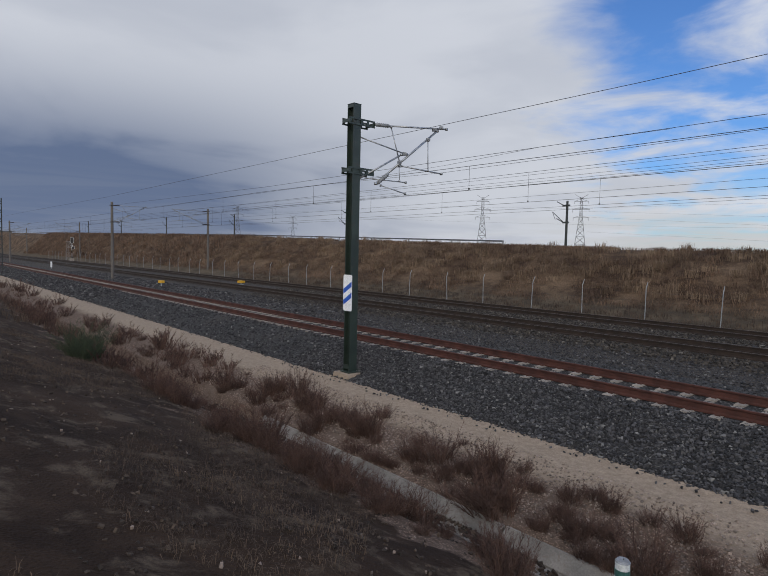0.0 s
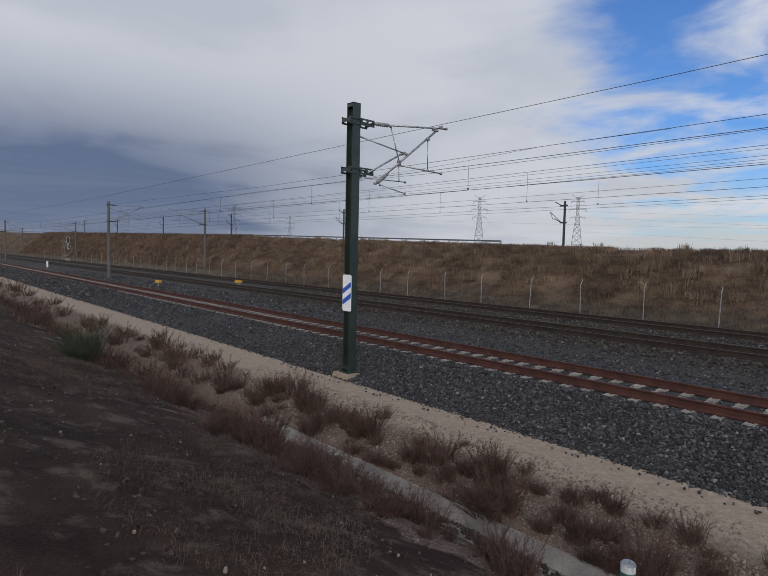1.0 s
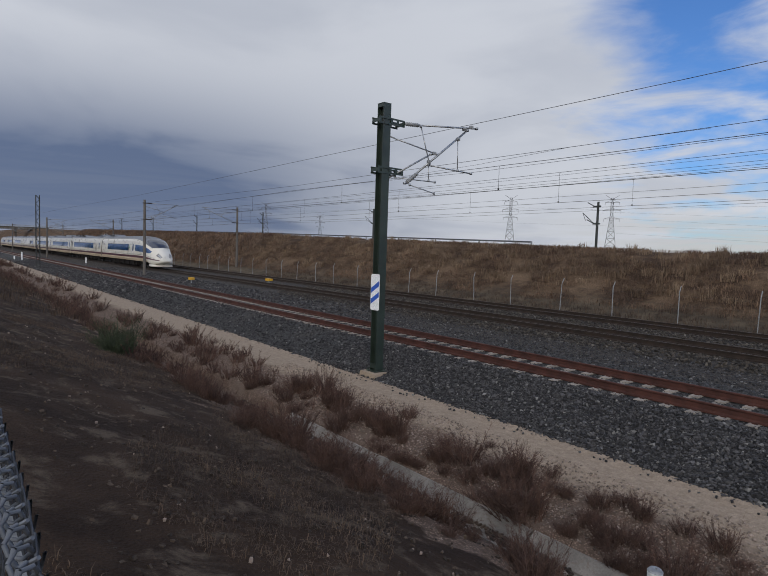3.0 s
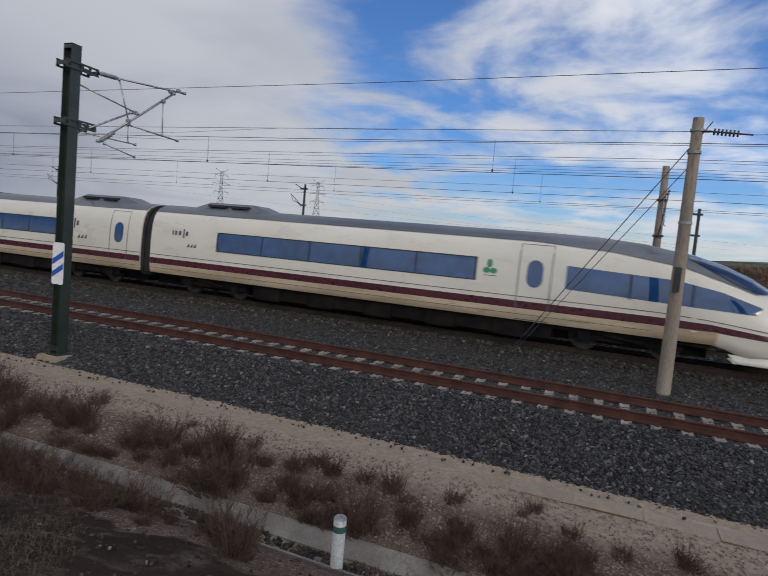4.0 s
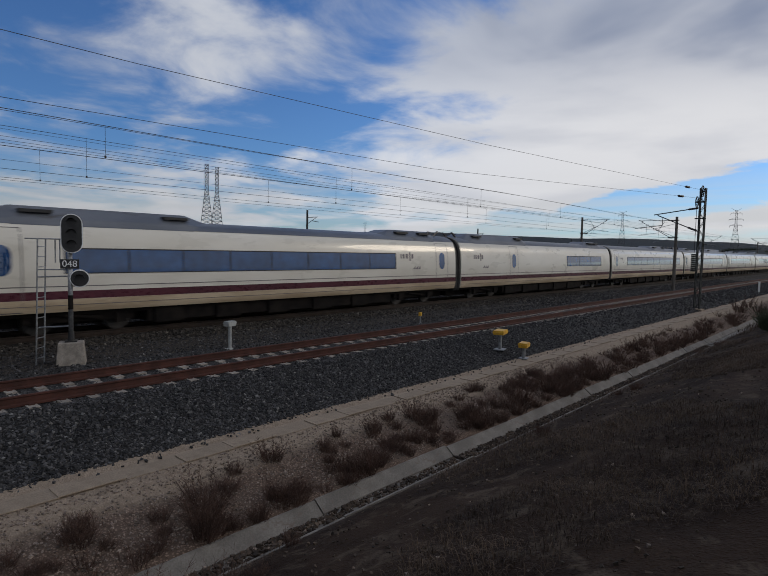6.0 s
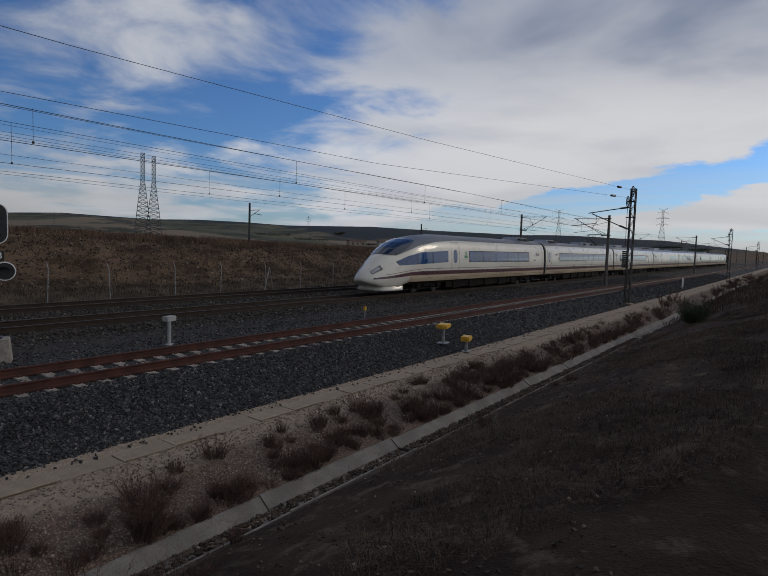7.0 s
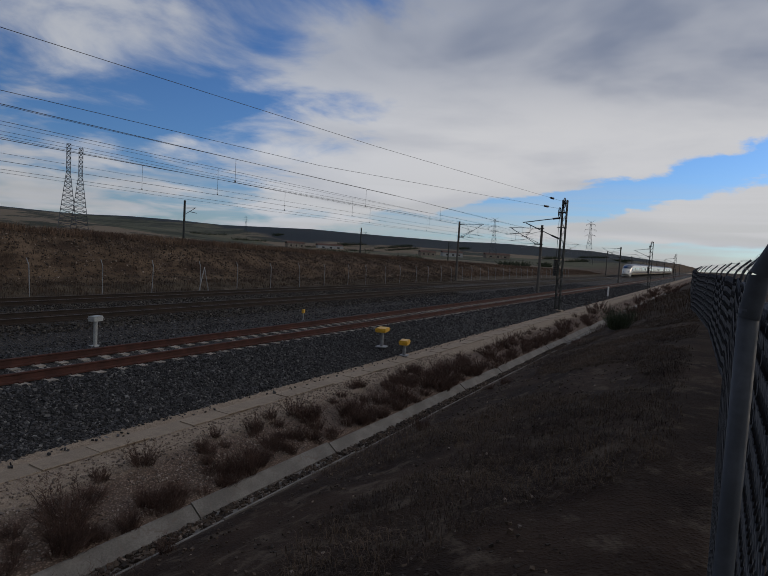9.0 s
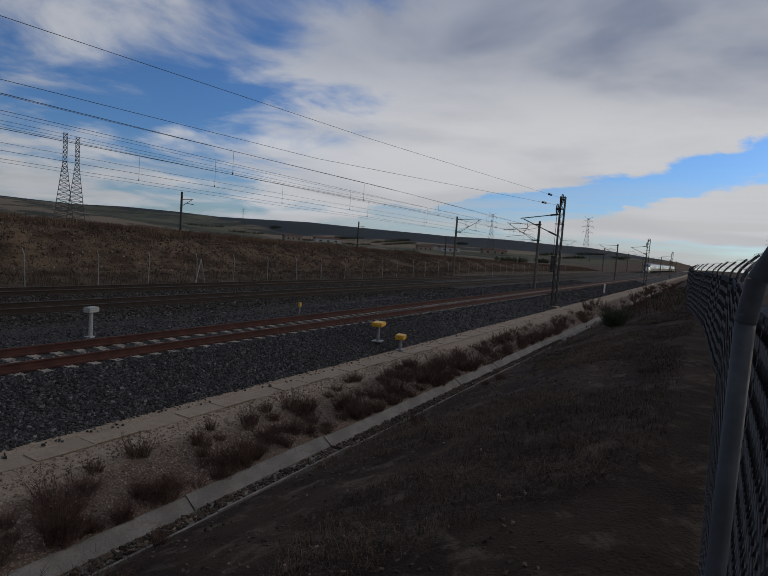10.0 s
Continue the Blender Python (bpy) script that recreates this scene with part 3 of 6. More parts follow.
def sleeper_bm(bm, x=0.0):
    """A concrete sleeper with raised rail seats and a lower middle."""
    for a, b, z in ((-1.10, -0.42, -0.198), (-0.42, 0.42, -0.225), (0.42, 1.16, -0.198)):
        vs = []
        for zz, w in ((-0.36, 0.14), (z, 0.10)):
            vs.append([bm.verts.new((x + sx * w, yy, zz)) for sx, yy in ((-1, a), (1, a), (1, b), (-1, b))])
        bm.faces.new(vs[1])
        for i in range(4):
            bm.faces.new((vs[0][i], vs[0][(i + 1) % 4], vs[1][(i + 1) % 4], vs[1][i]))
    for s in (-0.7525, 0.7525):
        for k in (-0.13, 0.13):
            n = len(bm.faces)
            box(bm, (x, s + k, -0.185), (0.10, 0.05, 0.035))
            bm.faces.ensure_lookup_table()
            for f in bm.faces[n:]:
                f.material_index = 1


def sleepers():
    step = 0.555
    bm = bmesh.new()
    sleeper_bm(bm)
    me = mesh_of("sleeper", bm, CONCRETE)
    me.materials.append(RUST)
    for i in range(-130, 150):
        ob = new("sleeper", me)
        ob.parent = SIDING
        ob.location = (i * step + 0.13, 0, 0)
    bm = bmesh.new()
    for i in list(range(-420, -130)) + list(range(150, 420)):
        sleeper_bm(bm, i * step + 0.13)
    far = part("far_sleepers", bm, CONCRETE, SIDING)
    far.data.materials.append(RUST)
    tagged(far, kind="stuff")
    for t in (MAIN_TRACK, FAR_TRACK):
        bm = bmesh.new()
        for i in range(-220, 220):
            sleeper_bm(bm, i * 0.6)
        old = part("sleeper_bed", bm, CONCRETE_OLD, t)
        old.data.materials.append(RAIL_DARK)
        tagged(old, kind="stuff")


# ---- ditch and cable trough ----
def ditch():
    t = empty("concrete_ditch")
    tagged(t, "pale concrete drainage ditch half filled with gravel", "ditch")
    far = [(6.72, -1.085), (6.685, -1.085), (6.48, -1.245), (6.48, -1.33), (6.56, -1.33), (6.72, -1.16)]
    near = [(5.98, -1.115), (6.02, -1.115), (6.16, -1.245), (6.16, -1.33), (6.10, -1.33), (5.98, -1.16)]
    base = [(6.48, -1.275), (6.16, -1.275), (6.16, -1.33), (6.48, -1.33)]
    made = []
    for prof in (far, near, base):
        bm = bmesh.new()
        extrude(bm, prof, 0.014, 3.536)
        made.append(mesh_of("lining_slab", bm, LINING))
    for i in range(-4, 30):
        for me in made:
            ob = new("lining_slab", me)
            ob.parent = t
            ob.location = (i * 3.55 + 2.35, 0.02 * math.sin(i * 2.3), 0.012 * math.sin(i * 1.7))


def trough():
    t = empty("cable_trough")
    tagged(t, "sandy concrete cable trough with separate lids", "cable trough")
    bm = bmesh.new()
    extrude(bm, [(9.02, -1.0), (9.52, -1.0), (9.52, -0.826), (9.02, -0.826)], -1.1, 130)
    part("channel", bm, LID, t)
    bm = bmesh.new()
    extrude(bm, [(8.98, -0.822), (9.40, -0.822), (9.40, -0.812), (9.392, -0.804), (8.988, -0.804), (8.98, -0.812)], 0.004, 0.991)
    me = mesh_of("lid", bm, LID)
    for i in range(0, 120):
        ob = new("lid", me)
        ob.parent = t
        ob.matrix_basis = pose(i * 0.995 - 1.08, 0.010 * math.sin(i * 3.1), 0.0015 * math.sin(i * 5.3), 0.1 * math.sin(i * 2.1), 0, 0.12 * math.sin(i * 1.9))


ditch()
trough()


# ---- overhead line ----
def cantilever(bm, reach, z_top, z_low, side=1.0):
    """Tubes of a registration arm in the mast's own space: +y is towards the track."""
    top, low = z_top, z_low
    knee = (0, reach * 0.48, low + (top - low) * 0.47)
    tube(bm, (0, 0.55, top), (0, reach + 0.25, top + 0.02), 0.026)
    tube(bm, (0, 0.45, low), (0, reach, top - 0.05), 0.03)
    tube(bm, (0, 0.1, top - 0.33), (0, reach * 0.62, low + (top - low) * 0.52), 0.022)
    tube(bm, (0, reach * 0.30, top), knee, 0.018)
    tube(bm, (0, 0.12, low + 0.1), (0, reach * 0.55, low + (top - low) * 0.5), 0.024)
    tube(bm, (0, reach * 0.5, low + 0.52), (0, reach + 0.15, low + 0.28), 0.022)
    tube(bm, (0, reach * 0.83, top - 0.42), (0, reach * 0.83, low + 0.36), 0.016)
    tube(bm, knee, (0, reach * 0.48, low + 0.06), 0.012)
    tube(bm, (0, 0.3, low + 0.12), (0, reach * 0.65, low - 0.02), 0.016)
    tube(bm, (0, 0.5, low - 0.08), (0, reach * 0.62, low - 0.42), 0.014)
    for p in ((0, reach + 0.1, top + 0.03), (0, reach * 0.95, top - 0.07), knee, (0, reach * 0.62, low + (top - low) * 0.53)):
        box(bm, p, (0.09, 0.1, 0.09))


def steel_mast():
    """The dark green H-section mast with its striped board."""
    m = empty("catenary_mast", pose(-12.90, 10.12, -0.72))
    tagged(m, "dark green steel catenary mast with a blue striped board", "catenary mast")
    bm = bmesh.new()
    for x in (-0.135, 0.135):
        box(bm, (x, 0, 3.98), (0.020, 0.27, 7.8))
    box(bm, (0, 0, 3.98), (0.25, 0.016, 7.8))
    for z in (0.25, 7.82):
        box(bm, (0, -0.132, z), (0.27, 0.010, 0.14 if z < 7 else 0.09))
    box(bm, (0, 0, 7.885), (0.30, 0.28, 0.012))
    part("column", bm, GREEN, m)
    bm = bmesh.new()
    box(bm, (0, 0, 0.0), (0.75, 0.70, 0.16), taper=0.94)
    part("footing", bm, LID, m, "sandy concrete footing")
    bm = bmesh.new()
    box(bm, (0, 0, 0.10), (0.42, 0.42, 0.03))
    for x in (-0.17, 0.17):
        for y in (-0.17, 0.17):
            tube(bm, (x, y, 0.1), (x, y, 0.19), 0.02)
    part("base_plate", bm, GREEN, m)
    for z in (7.38, 5.98):
        bm = bmesh.new()
        for x in (-0.165, 0.165):
            box(bm, (x, 0.17, z - 0.075), (0.012, 0.95, 0.05))
            box(bm, (x, 0.17, z + 0.075), (0.012, 0.95, 0.05))
            for y in (-0.26, 0.16, 0.38, 0.60):
                box(bm, (x, y, z), (0.012, 0.08, 0.12))
        for y in (-0.29, 0.62):
            box(bm, (0, y, z), (0.32, 0.02, 0.10))
        part("bracket", bm, GREEN, m, "black-green slotted steel bracket")
    # the registration arm, swung a little along the track
    swing = pose(0, 0, 0, 0, 0, -18.02)
    for name, a, b, r in (("top_tube", (1.0, 7.39), (3.05, 7.50), 0.026), ("bracket_tube", (0.71, 5.67), (2.72, 7.41), 0.032), ("strut", (0.14, 6.99), (1.70, 6.61), 0.020),
                          ("strut", (1.17, 7.37), (1.49, 6.30), 0.018), ("strut", (0.12, 5.74), (1.53, 6.59), 0.026), ("drop_rod", (2.41, 7.14), (2.44, 6.18), 0.015),
                          ("steady_arm", (1.46, 6.26), (2.91, 6.12), 0.022), ("strut", (0.36, 5.81), (1.69, 5.77), 0.016), ("steady_arm", (0.87, 5.63), (1.68, 5.43), 0.015), ("drop_rod", (1.46, 6.30), (1.48, 5.80), 0.013)):
        bm = bmesh.new()
        tube(bm, (0, *a), (0, *b), r, n=10)
        for k, (py, pz) in enumerate((a, b)):
            if py > 0.5:
                box(bm, (0, py, pz), (0.07, 2.6 * r, 0.07))
        part(name, bm, GALV, m, "", True, swing)
    for a, b in (((0.66, 7.39), (1.11, 7.39)), ((0.76, 5.68), (1.11, 5.99))):
        bm = bmesh.new()
        tube(bm, (0, *a), (0, *b), 0.045, n=12)
        for k in range(6):
            t = 0.12 + 0.15 * k
            p = Vector((0, a[0] + (b[0] - a[0]) * t, a[1] + (b[1] - a[1]) * t))
            disc(bm, p, (0, b[0] - a[0], b[1] - a[1]), 0.062, 0.02, 12)
        part("insulator", bm, GALV_DULL, m, "grey composite insulator", True, swing)
    for py, pz in ((2.62, 7.44), (2.42, 7.12), (1.47, 6.36), (1.62, 6.62), (2.86, 7.52)):
        bm = bmesh.new()
        box(bm, (0, py, pz), (0.10, 0.10, 0.09))
        tube(bm, (-0.08, py, pz), (0.08, py, pz), 0.02, n=8)
        part("clamp", bm, GALV_DULL, m, "", False, swing)
    bm = bmesh.new()
    # the board faces the passer-by coming along the track
    box(bm, (0.03, -0.158, 2.44), (0.40, 0.012, 1.06))
    bmesh.ops.bevel(bm, geom=[e for e in bm.edges if abs((e.verts[0].co - e.verts[1].co).y) > 0.005], offset=0.03, segments=3, affect="EDGES")
    s = part("striped_board", bm, WHITE, m, "white board with two blue diagonal stripes")
    for z in (2.26, 2.58):
        bm = bmesh.new()
        vs = [bm.verts.new((0.03 + x, -0.1665, zz)) for x, zz in ((-0.19, z - 0.18), (0.19, z + 0.05), (0.19, z + 0.20), (-0.19, z - 0.03))]
        vb = [bm.verts.new(v.co + Vector((0, 0.004, 0))) for v in vs]
        bm.faces.new(vs)
        bm.faces.new(vb[::-1])
        for i in range(4):
            bm.faces.new((vs[i], vs[(i + 1) % 4], vb[(i + 1) % 4], vb[i]))
        part("stripe", bm, BLUE, s, "blue diagonal stripe")
    return m


def concrete_mast(x, y, top, base=-0.45, r=0.15, arm=0.0, material=None, label="tapered grey concrete catenary mast beside the track", arm_z=None):
    m = empty("catenary_mast", pose(x, y, base))
    tagged(m, label, "catenary mast", group="concrete catenary masts")
    h = top - base
    bm = bmesh.new()
    tube(bm, (0, 0, 0), (0, 0, h), r * 1.12, r * 0.82, 16)
    part("column", bm, material or POLE, m, smooth=False)
    if arm:
        s = 1.0 if arm > 0 else -1.0
        zt = (arm_z or (h - 0.35))
        bm = bmesh.new()
        cantilever(bm, abs(arm), zt, zt - 1.75)
        for v in bm.verts:
            v.co.y *= s
        part("cantilever_arm", bm, GALV_DULL, m, "galvanised tube registration arm", True)
        for zz in (zt, zt - 1.72):
            bm = bmesh.new()
            box(bm, (0, 0, zz), (r * 2.5, r * 2.5, 0.08))
            tube(bm, (0, s * 0.1, zz), (0, s * 0.75, zz), 0.055, n=8)
            part("clamp", bm, INSULATOR, m, "dark clamp and insulator")
    return m


def lattice_mast(x, y, top, base=-0.75, w=0.42, label="slender dark steel lattice mast", wheel=True, sign=False):
    m = empty("lattice_mast", pose(x, y, base))
    tagged(m, label, "lattice mast", group="lattice masts")
    h = top - base
    bm = bmesh.new()
    for sx in (-1, 1):
        for sy in (-1, 1):
            box(bm, (sx * w / 2, sy * w / 2, h / 2), (0.07, 0.07, h))
    n = int(h / 0.55)
    for i in range(n):
        a, b = h * i / n, h * (i + 1) / n
        k = 1 if i % 2 else -1
        for sy in (-1, 1):
            tube(bm, (-k * w / 2, sy * w / 2, a), (k * w / 2, sy * w / 2, b), 0.022, n=4, caps=False)
        for sx in (-1, 1):
            tube(bm, (sx * w / 2, -k * w / 2, a), (sx * w / 2, k * w / 2, b), 0.022, n=4, caps=False)
    part("lattice", bm, GREEN_FAR, m)
    bm = bmesh.new()
    box(bm, (0, 0, 0.0), (0.8, 0.8, 0.14))
    part("footing", bm, LID, m)
    if wheel:
        for zz, yy in ((h - 0.22, 0.05), (h - 0.95, 0.36)):
            bm = bmesh.new()
            ring = [(0.38 * math.cos(math.pi * i / 9), yy, zz + 0.38 * math.sin(math.pi * i / 9)) for i in range(19)]
            chain(bm, ring, 0.035, 6)
            for i in range(0, 18, 3):
                tube(bm, (0, yy, zz), ring[i], 0.016, n=4, caps=False)
            tube(bm, (0, yy - 0.12, zz), (0, yy + 0.12, zz), 0.06, n=8)
            part("tension_wheel", bm, BLACK, m, "black spoked tensioning wheel")
        bm = bmesh.new()
        box(bm, (0, 0.16, h - 0.95), (0.10, 0.5, 0.10))
        box(bm, (0, 0.10, h - 2.1), (0.08, 0.7, 0.07))
        part("wheel_bracket", bm, BLACK, m)
        bm = bmesh.new()
        for i in range(9):
            disc(bm, (0, 0.36, 2.75 + i * 0.14), (0, 0, 1), 0.18, 0.12, 12)
        part("counterweight", bm, BLACK, m, "stack of dark counterweights")
        bm = bmesh.new()
        tube(bm, (0, 0.36, 4.0), (0, 0.36, h - 1.3), 0.018, n=5)
        part("tension_cable", bm, WIRE, m)
        for name, p, q, r in (("top_tube", (0, 0.2, h - 1.35), (-0.2, 3.1, h - 1.78), 0.035), ("bracket_tube", (0, 0.2, h - 3.0), (-0.2, 2.85, h - 1.82), 0.035), ("steady_arm", (-0.2, 2.5, h - 2.55), (-0.2, 4.4, h - 2.75), 0.025), ("drop_rod", (-0.2, 2.5, h - 2.0), (-0.2, 2.5, h - 2.6), 0.02)):
            bm = bmesh.new()
            tube(bm, p, q, r, n=8)
            part(name, bm, GREEN_FAR, m)
        for zz, dz in ((h - 1.37, -0.07), (h - 2.95, 0.24)):
            bm = bmesh.new()
            tube(bm, (0, 0.28, zz), (-0.03, 0.85, zz + dz), 0.07, n=8)
            part("insulator", bm, INSULATOR, m, "dark arm insulator")
    return m


def wire_run(label, runs, r=0.0095):
    """One conductor: runs is a list of polylines."""
    bm = bmesh.new()
    for pts in runs:
        chain(bm, pts, r, 4)
    tagged(part("overhead_wire", bm, WIRE), label, "overhead wire", group="overhead wires")


def sagging(y, z, supports, sag, step=6.0, y_swing=0.18):
    pts = []
    for k, (a, b) in enumerate(zip(supports, supports[1:])):
        n = max(4, int((b - a) / step))
        for i in range(n):
            t = i / n
            pts.append((a + (b - a) * t, y + y_swing * math.cos(math.pi * (k + t)), z - 4 * sag * t * (1 - t)))
    pts.append((supports[-1], y + y_swing * math.cos(math.pi * (len(supports) - 1)), z))
    return pts


def overhead(y, z_mess, z_cont, supports, sag, label, dropper=7.5, r=0.0095):
    mess = sagging(y, z_mess, supports, sag)
    wire_run("messenger wire of " + label, [mess], r)
    wire_run("contact wire of " + label, [sagging(y, z_cont, supports, 0.03)], r)
    bm = bmesh.new()
    for a, b in zip(supports, supports[1:]):
        n = max(3, int((b - a) / dropper))
        for i in range(n):
            t = (i + 0.5) / n
            x = a + (b - a) * t
            yy = y + 0.0
            tube(bm, (x, yy, z_mess - 4 * sag * t * (1 - t)), (x, yy, z_cont), 0.006, n=4, caps=False)
            box(bm, (x, yy, z_cont + 0.02), (0.05, 0.03, 0.07))
    tagged(part("overhead_droppers", bm, WIRE), "thin droppers of " + label, "overhead wire", kind="stuff")


GREEN_MAST = steel_mast()
copy_thing(GREEN_MAST, pose(-188, 10.0, -0.72) @ Matrix.Diagonal((1.3, 1.3, 1.36, 1)))
concrete_mast(1.74, 16.75, 6.98, r=0.165, label="weathered round concrete mast with a dark strain insulator")
concrete_mast(2.0, 30.0, 7.92, base=-0.3, r=0.19, label="leaning stained concrete mast behind the main tracks", arm=-3.3, arm_z=6.6)
MAST_X = [-62.6, -130.0, -195.0, -260.0]
for x in MAST_X:
    concrete_mast(x, 17.3, 7.6, arm=3.3, material=POLE_FAR)
    concrete_mast(x - 8.5, 31.5, 8.2, base=-0.2, arm=-4.6, material=POLE_FAR)
for x in (60.6, 122.0, 185.0, 250.0, 315.0, 380.0):
    concrete_mast(x, 16.1, 6.9, arm=3.4, material=POLE_FAR)
    concrete_mast(x + 9.0, 29.5, 7.7, base=-0.2, arm=-3.2, material=POLE_FAR)
lattice_mast(44.0, 10.1, 7.75, w=0.32, label="dark steel lattice mast with tensioning wheels and counterweights")
lattice_mast(118.0, 10.1, 8.0)
lattice_mast(205.0, 10.1, 8.0)
lattice_mast(-86.0, 10.4, 8.85, wheel=False)
SUP_N = [-320, -260, -195, -130, -86, -12.9, 44.0, 118.0, 180, 250, 315]
SUP_M = [-324, -260, -195, -130, -62.6, 1.75, 60.6, 122.0, 185.0, 250.0, 315.0]
SUP_F = [-332, -268, -203, -138, -71, 2.0, 69.6, 131.0, 194.0, 259.0, 324.0]
scatter_stones("ballast_stones", 260, (-16, 24, 9.4, 9.85), 0.036, lambda x, y: -0.80, STONE, "stray ballast stones on the sandy path", 9)


# ---- the high-speed train ----
PITCH, NOSE_CAR = 24.775, 26.27
HULL = [(0.93, 0.0), (0.985, 0.05), (1.0, 0.14), (1.0, 0.34), (0.992, 0.46), (0.975, 0.58), (0.945, 0.70), (0.90, 0.79), (0.815, 0.87), (0.66, 0.935), (0.44, 0.977), (0.22, 0.995), (0.0, 1.0)]
TOP_Z = [(0.0, 1.04), (0.08, 1.17), (0.25, 1.36), (0.6, 1.63), (0.95, 1.90), (1.5, 2.36), (2.4, 2.90), (3.2, 3.24), (4.0, 3.48), (5.6, 3.76), (7.0, 3.87), (8.5, 3.90)]
LOW_Z = [(0.0, 0.90), (0.2, 0.74), (0.8, 0.52), (2.4, 0.46), (3.0, 0.66), (3.4, 0.77), (9.0, 0.77)]
WIDE = [(0.0, 0.10), (0.06, 0.34), (0.25, 0.64), (0.6, 0.90), (1.0, 1.06), (1.6, 1.21), (2.5, 1.34), (4.0, 1.44), (6.0, 1.475)]


SNOUT = [(0.80, 0.0), (0.94, 0.05), (1.0, 0.14), (0.985, 0.34), (0.945, 0.46), (0.87, 0.58), (0.76, 0.70), (0.64, 0.79), (0.50, 0.87), (0.35, 0.935), (0.21, 0.977), (0.10, 0.995), (0.0, 1.0)]


class Coach:
    """The skin of one coach: x runs from its rear joint forward, y is out to the side."""

    def __init__(self, length, nose):
        self.length, self.nose = length, nose

    def tip(self, x):
        return self.length - x if self.nose else 99.0

    def dims(self, x):
        s = self.tip(x)
        return lerp_list(s, LOW_Z), lerp_list(s, TOP_Z), lerp_list(s, WIDE)

    def shape(self, x):
        k = 1 - smooth01(0.4, 4.6, self.tip(x))
        return [(a + (c - a) * k, b) for (a, b), (c, _) in zip(HULL, SNOUT)]

    def side(self, x, z):
        lo, hi, w = self.dims(x)
        f = min(1.0, max(0.0, (z - lo) / (hi - lo)))
        return w * lerp_list(f, [(b, a) for a, b in self.shape(x)])

    def hull(self, bm):
        end = self.length - 0.30 if not self.nose else self.length
        xs = [0.30] + ([3, 8, 13, 17] + [self.length - s for s in (8.5, 7, 6.2, 5.6, 4.8, 4.0, 3.4, 3.0, 2.4, 1.9, 1.5, 1.2, 0.95, 0.75, 0.6, 0.42, 0.25, 0.14, 0.06, 0.0)] if self.nose else [8, 16, end])
        rings = []
        for x in xs:
            lo, hi, w = self.dims(x)
            half = [(w * a, lo + (hi - lo) * b) for a, b in self.shape(x)]
            rings.append([bm.verts.new((x, -y, z)) for y, z in half] + [bm.verts.new((x, y, z)) for y, z in half[-2::-1]])
        for a, b in zip(rings, rings[1:]):
            for i in range(len(a)):
                bm.faces.new((a[i], a[(i + 1) % len(a)], b[(i + 1) % len(a)], b[i]))
        bm.faces.new(rings[0])
        bm.faces.new(rings[-1][::-1])

    def patch(self, bm, x0, x1, lo, hi, sign, off=0.008, nx=None, nz=4):
        """A thin panel on the skin between two heights, which may be functions of x."""
        nx = nx or max(1, int((x1 - x0) / 1.5))
        grid = []
        for i in range(nx + 1):
            x = x0 + (x1 - x0) * i / nx
            a = lo(x) if callable(lo) else lo
            b = hi(x) if callable(hi) else hi
            out = off + 0.022 * (1 - smooth01(0.0, 3.0, self.tip(x)))
            grid.append([bm.verts.new((x, sign * (self.side(x, a + (b - a) * j / nz) + out), a + (b - a) * j / nz)) for j in range(nz + 1)])
        for p, q in zip(grid, grid[1:]):
            for j in range(nz):
                bm.faces.new((p[j], q[j], q[j + 1], p[j + 1]) if sign < 0 else (p[j + 1], q[j + 1], q[j], p[j]))

    def over(self, bm, x0, x1, lo, off=0.010, nx=None, nz=8):
        """A panel over the top from one side's height lo to the other's."""
        nx = nx or max(2, int((x1 - x0) / 1.5))
        grid = []
        for i in range(nx + 1):
            x = x0 + (x1 - x0) * i / nx
            a, b, w = self.dims(x)
            f0 = ((lo(x) if callable(lo) else lo) - a) / (b - a)
            row = []
            for j in range(nz + 1):
                t = j / nz
                f = f0 + (1 - f0) * (1 - (1 - t) ** 2)
                row.append((w * lerp_list(f, [(q, p) for p, q in self.shape(x)]), a + (b - a) * f))
            k = off
            pts = [(-y - k * min(1, y), z + k) for y, z in row] + [(y + k * min(1, y), z + k) for y, z in row[-2::-1]]
            grid.append([bm.verts.new((x, y, z)) for y, z in pts])
        for p, q in zip(grid, grid[1:]):
            for j in range(len(p) - 1):
                bm.faces.new((p[j], q[j], q[j + 1], p[j + 1]))


def oval(cx, cz, a, b):
    """Rounded upright window outline: bottom and top as functions of x."""
    def h(x):
        t = min(1.0, abs(x - cx) / a)
        return b - a + a * math.sqrt(max(0.0, 1 - t * t))
    return (lambda x: cz - h(x)), (lambda x: cz + h(x))


def flat_panel(c, bm, x0, x1, z0, z1, sign, off=0.011):
    c.patch(bm, x0, x1, z0, z1, sign, off, 1, 1)


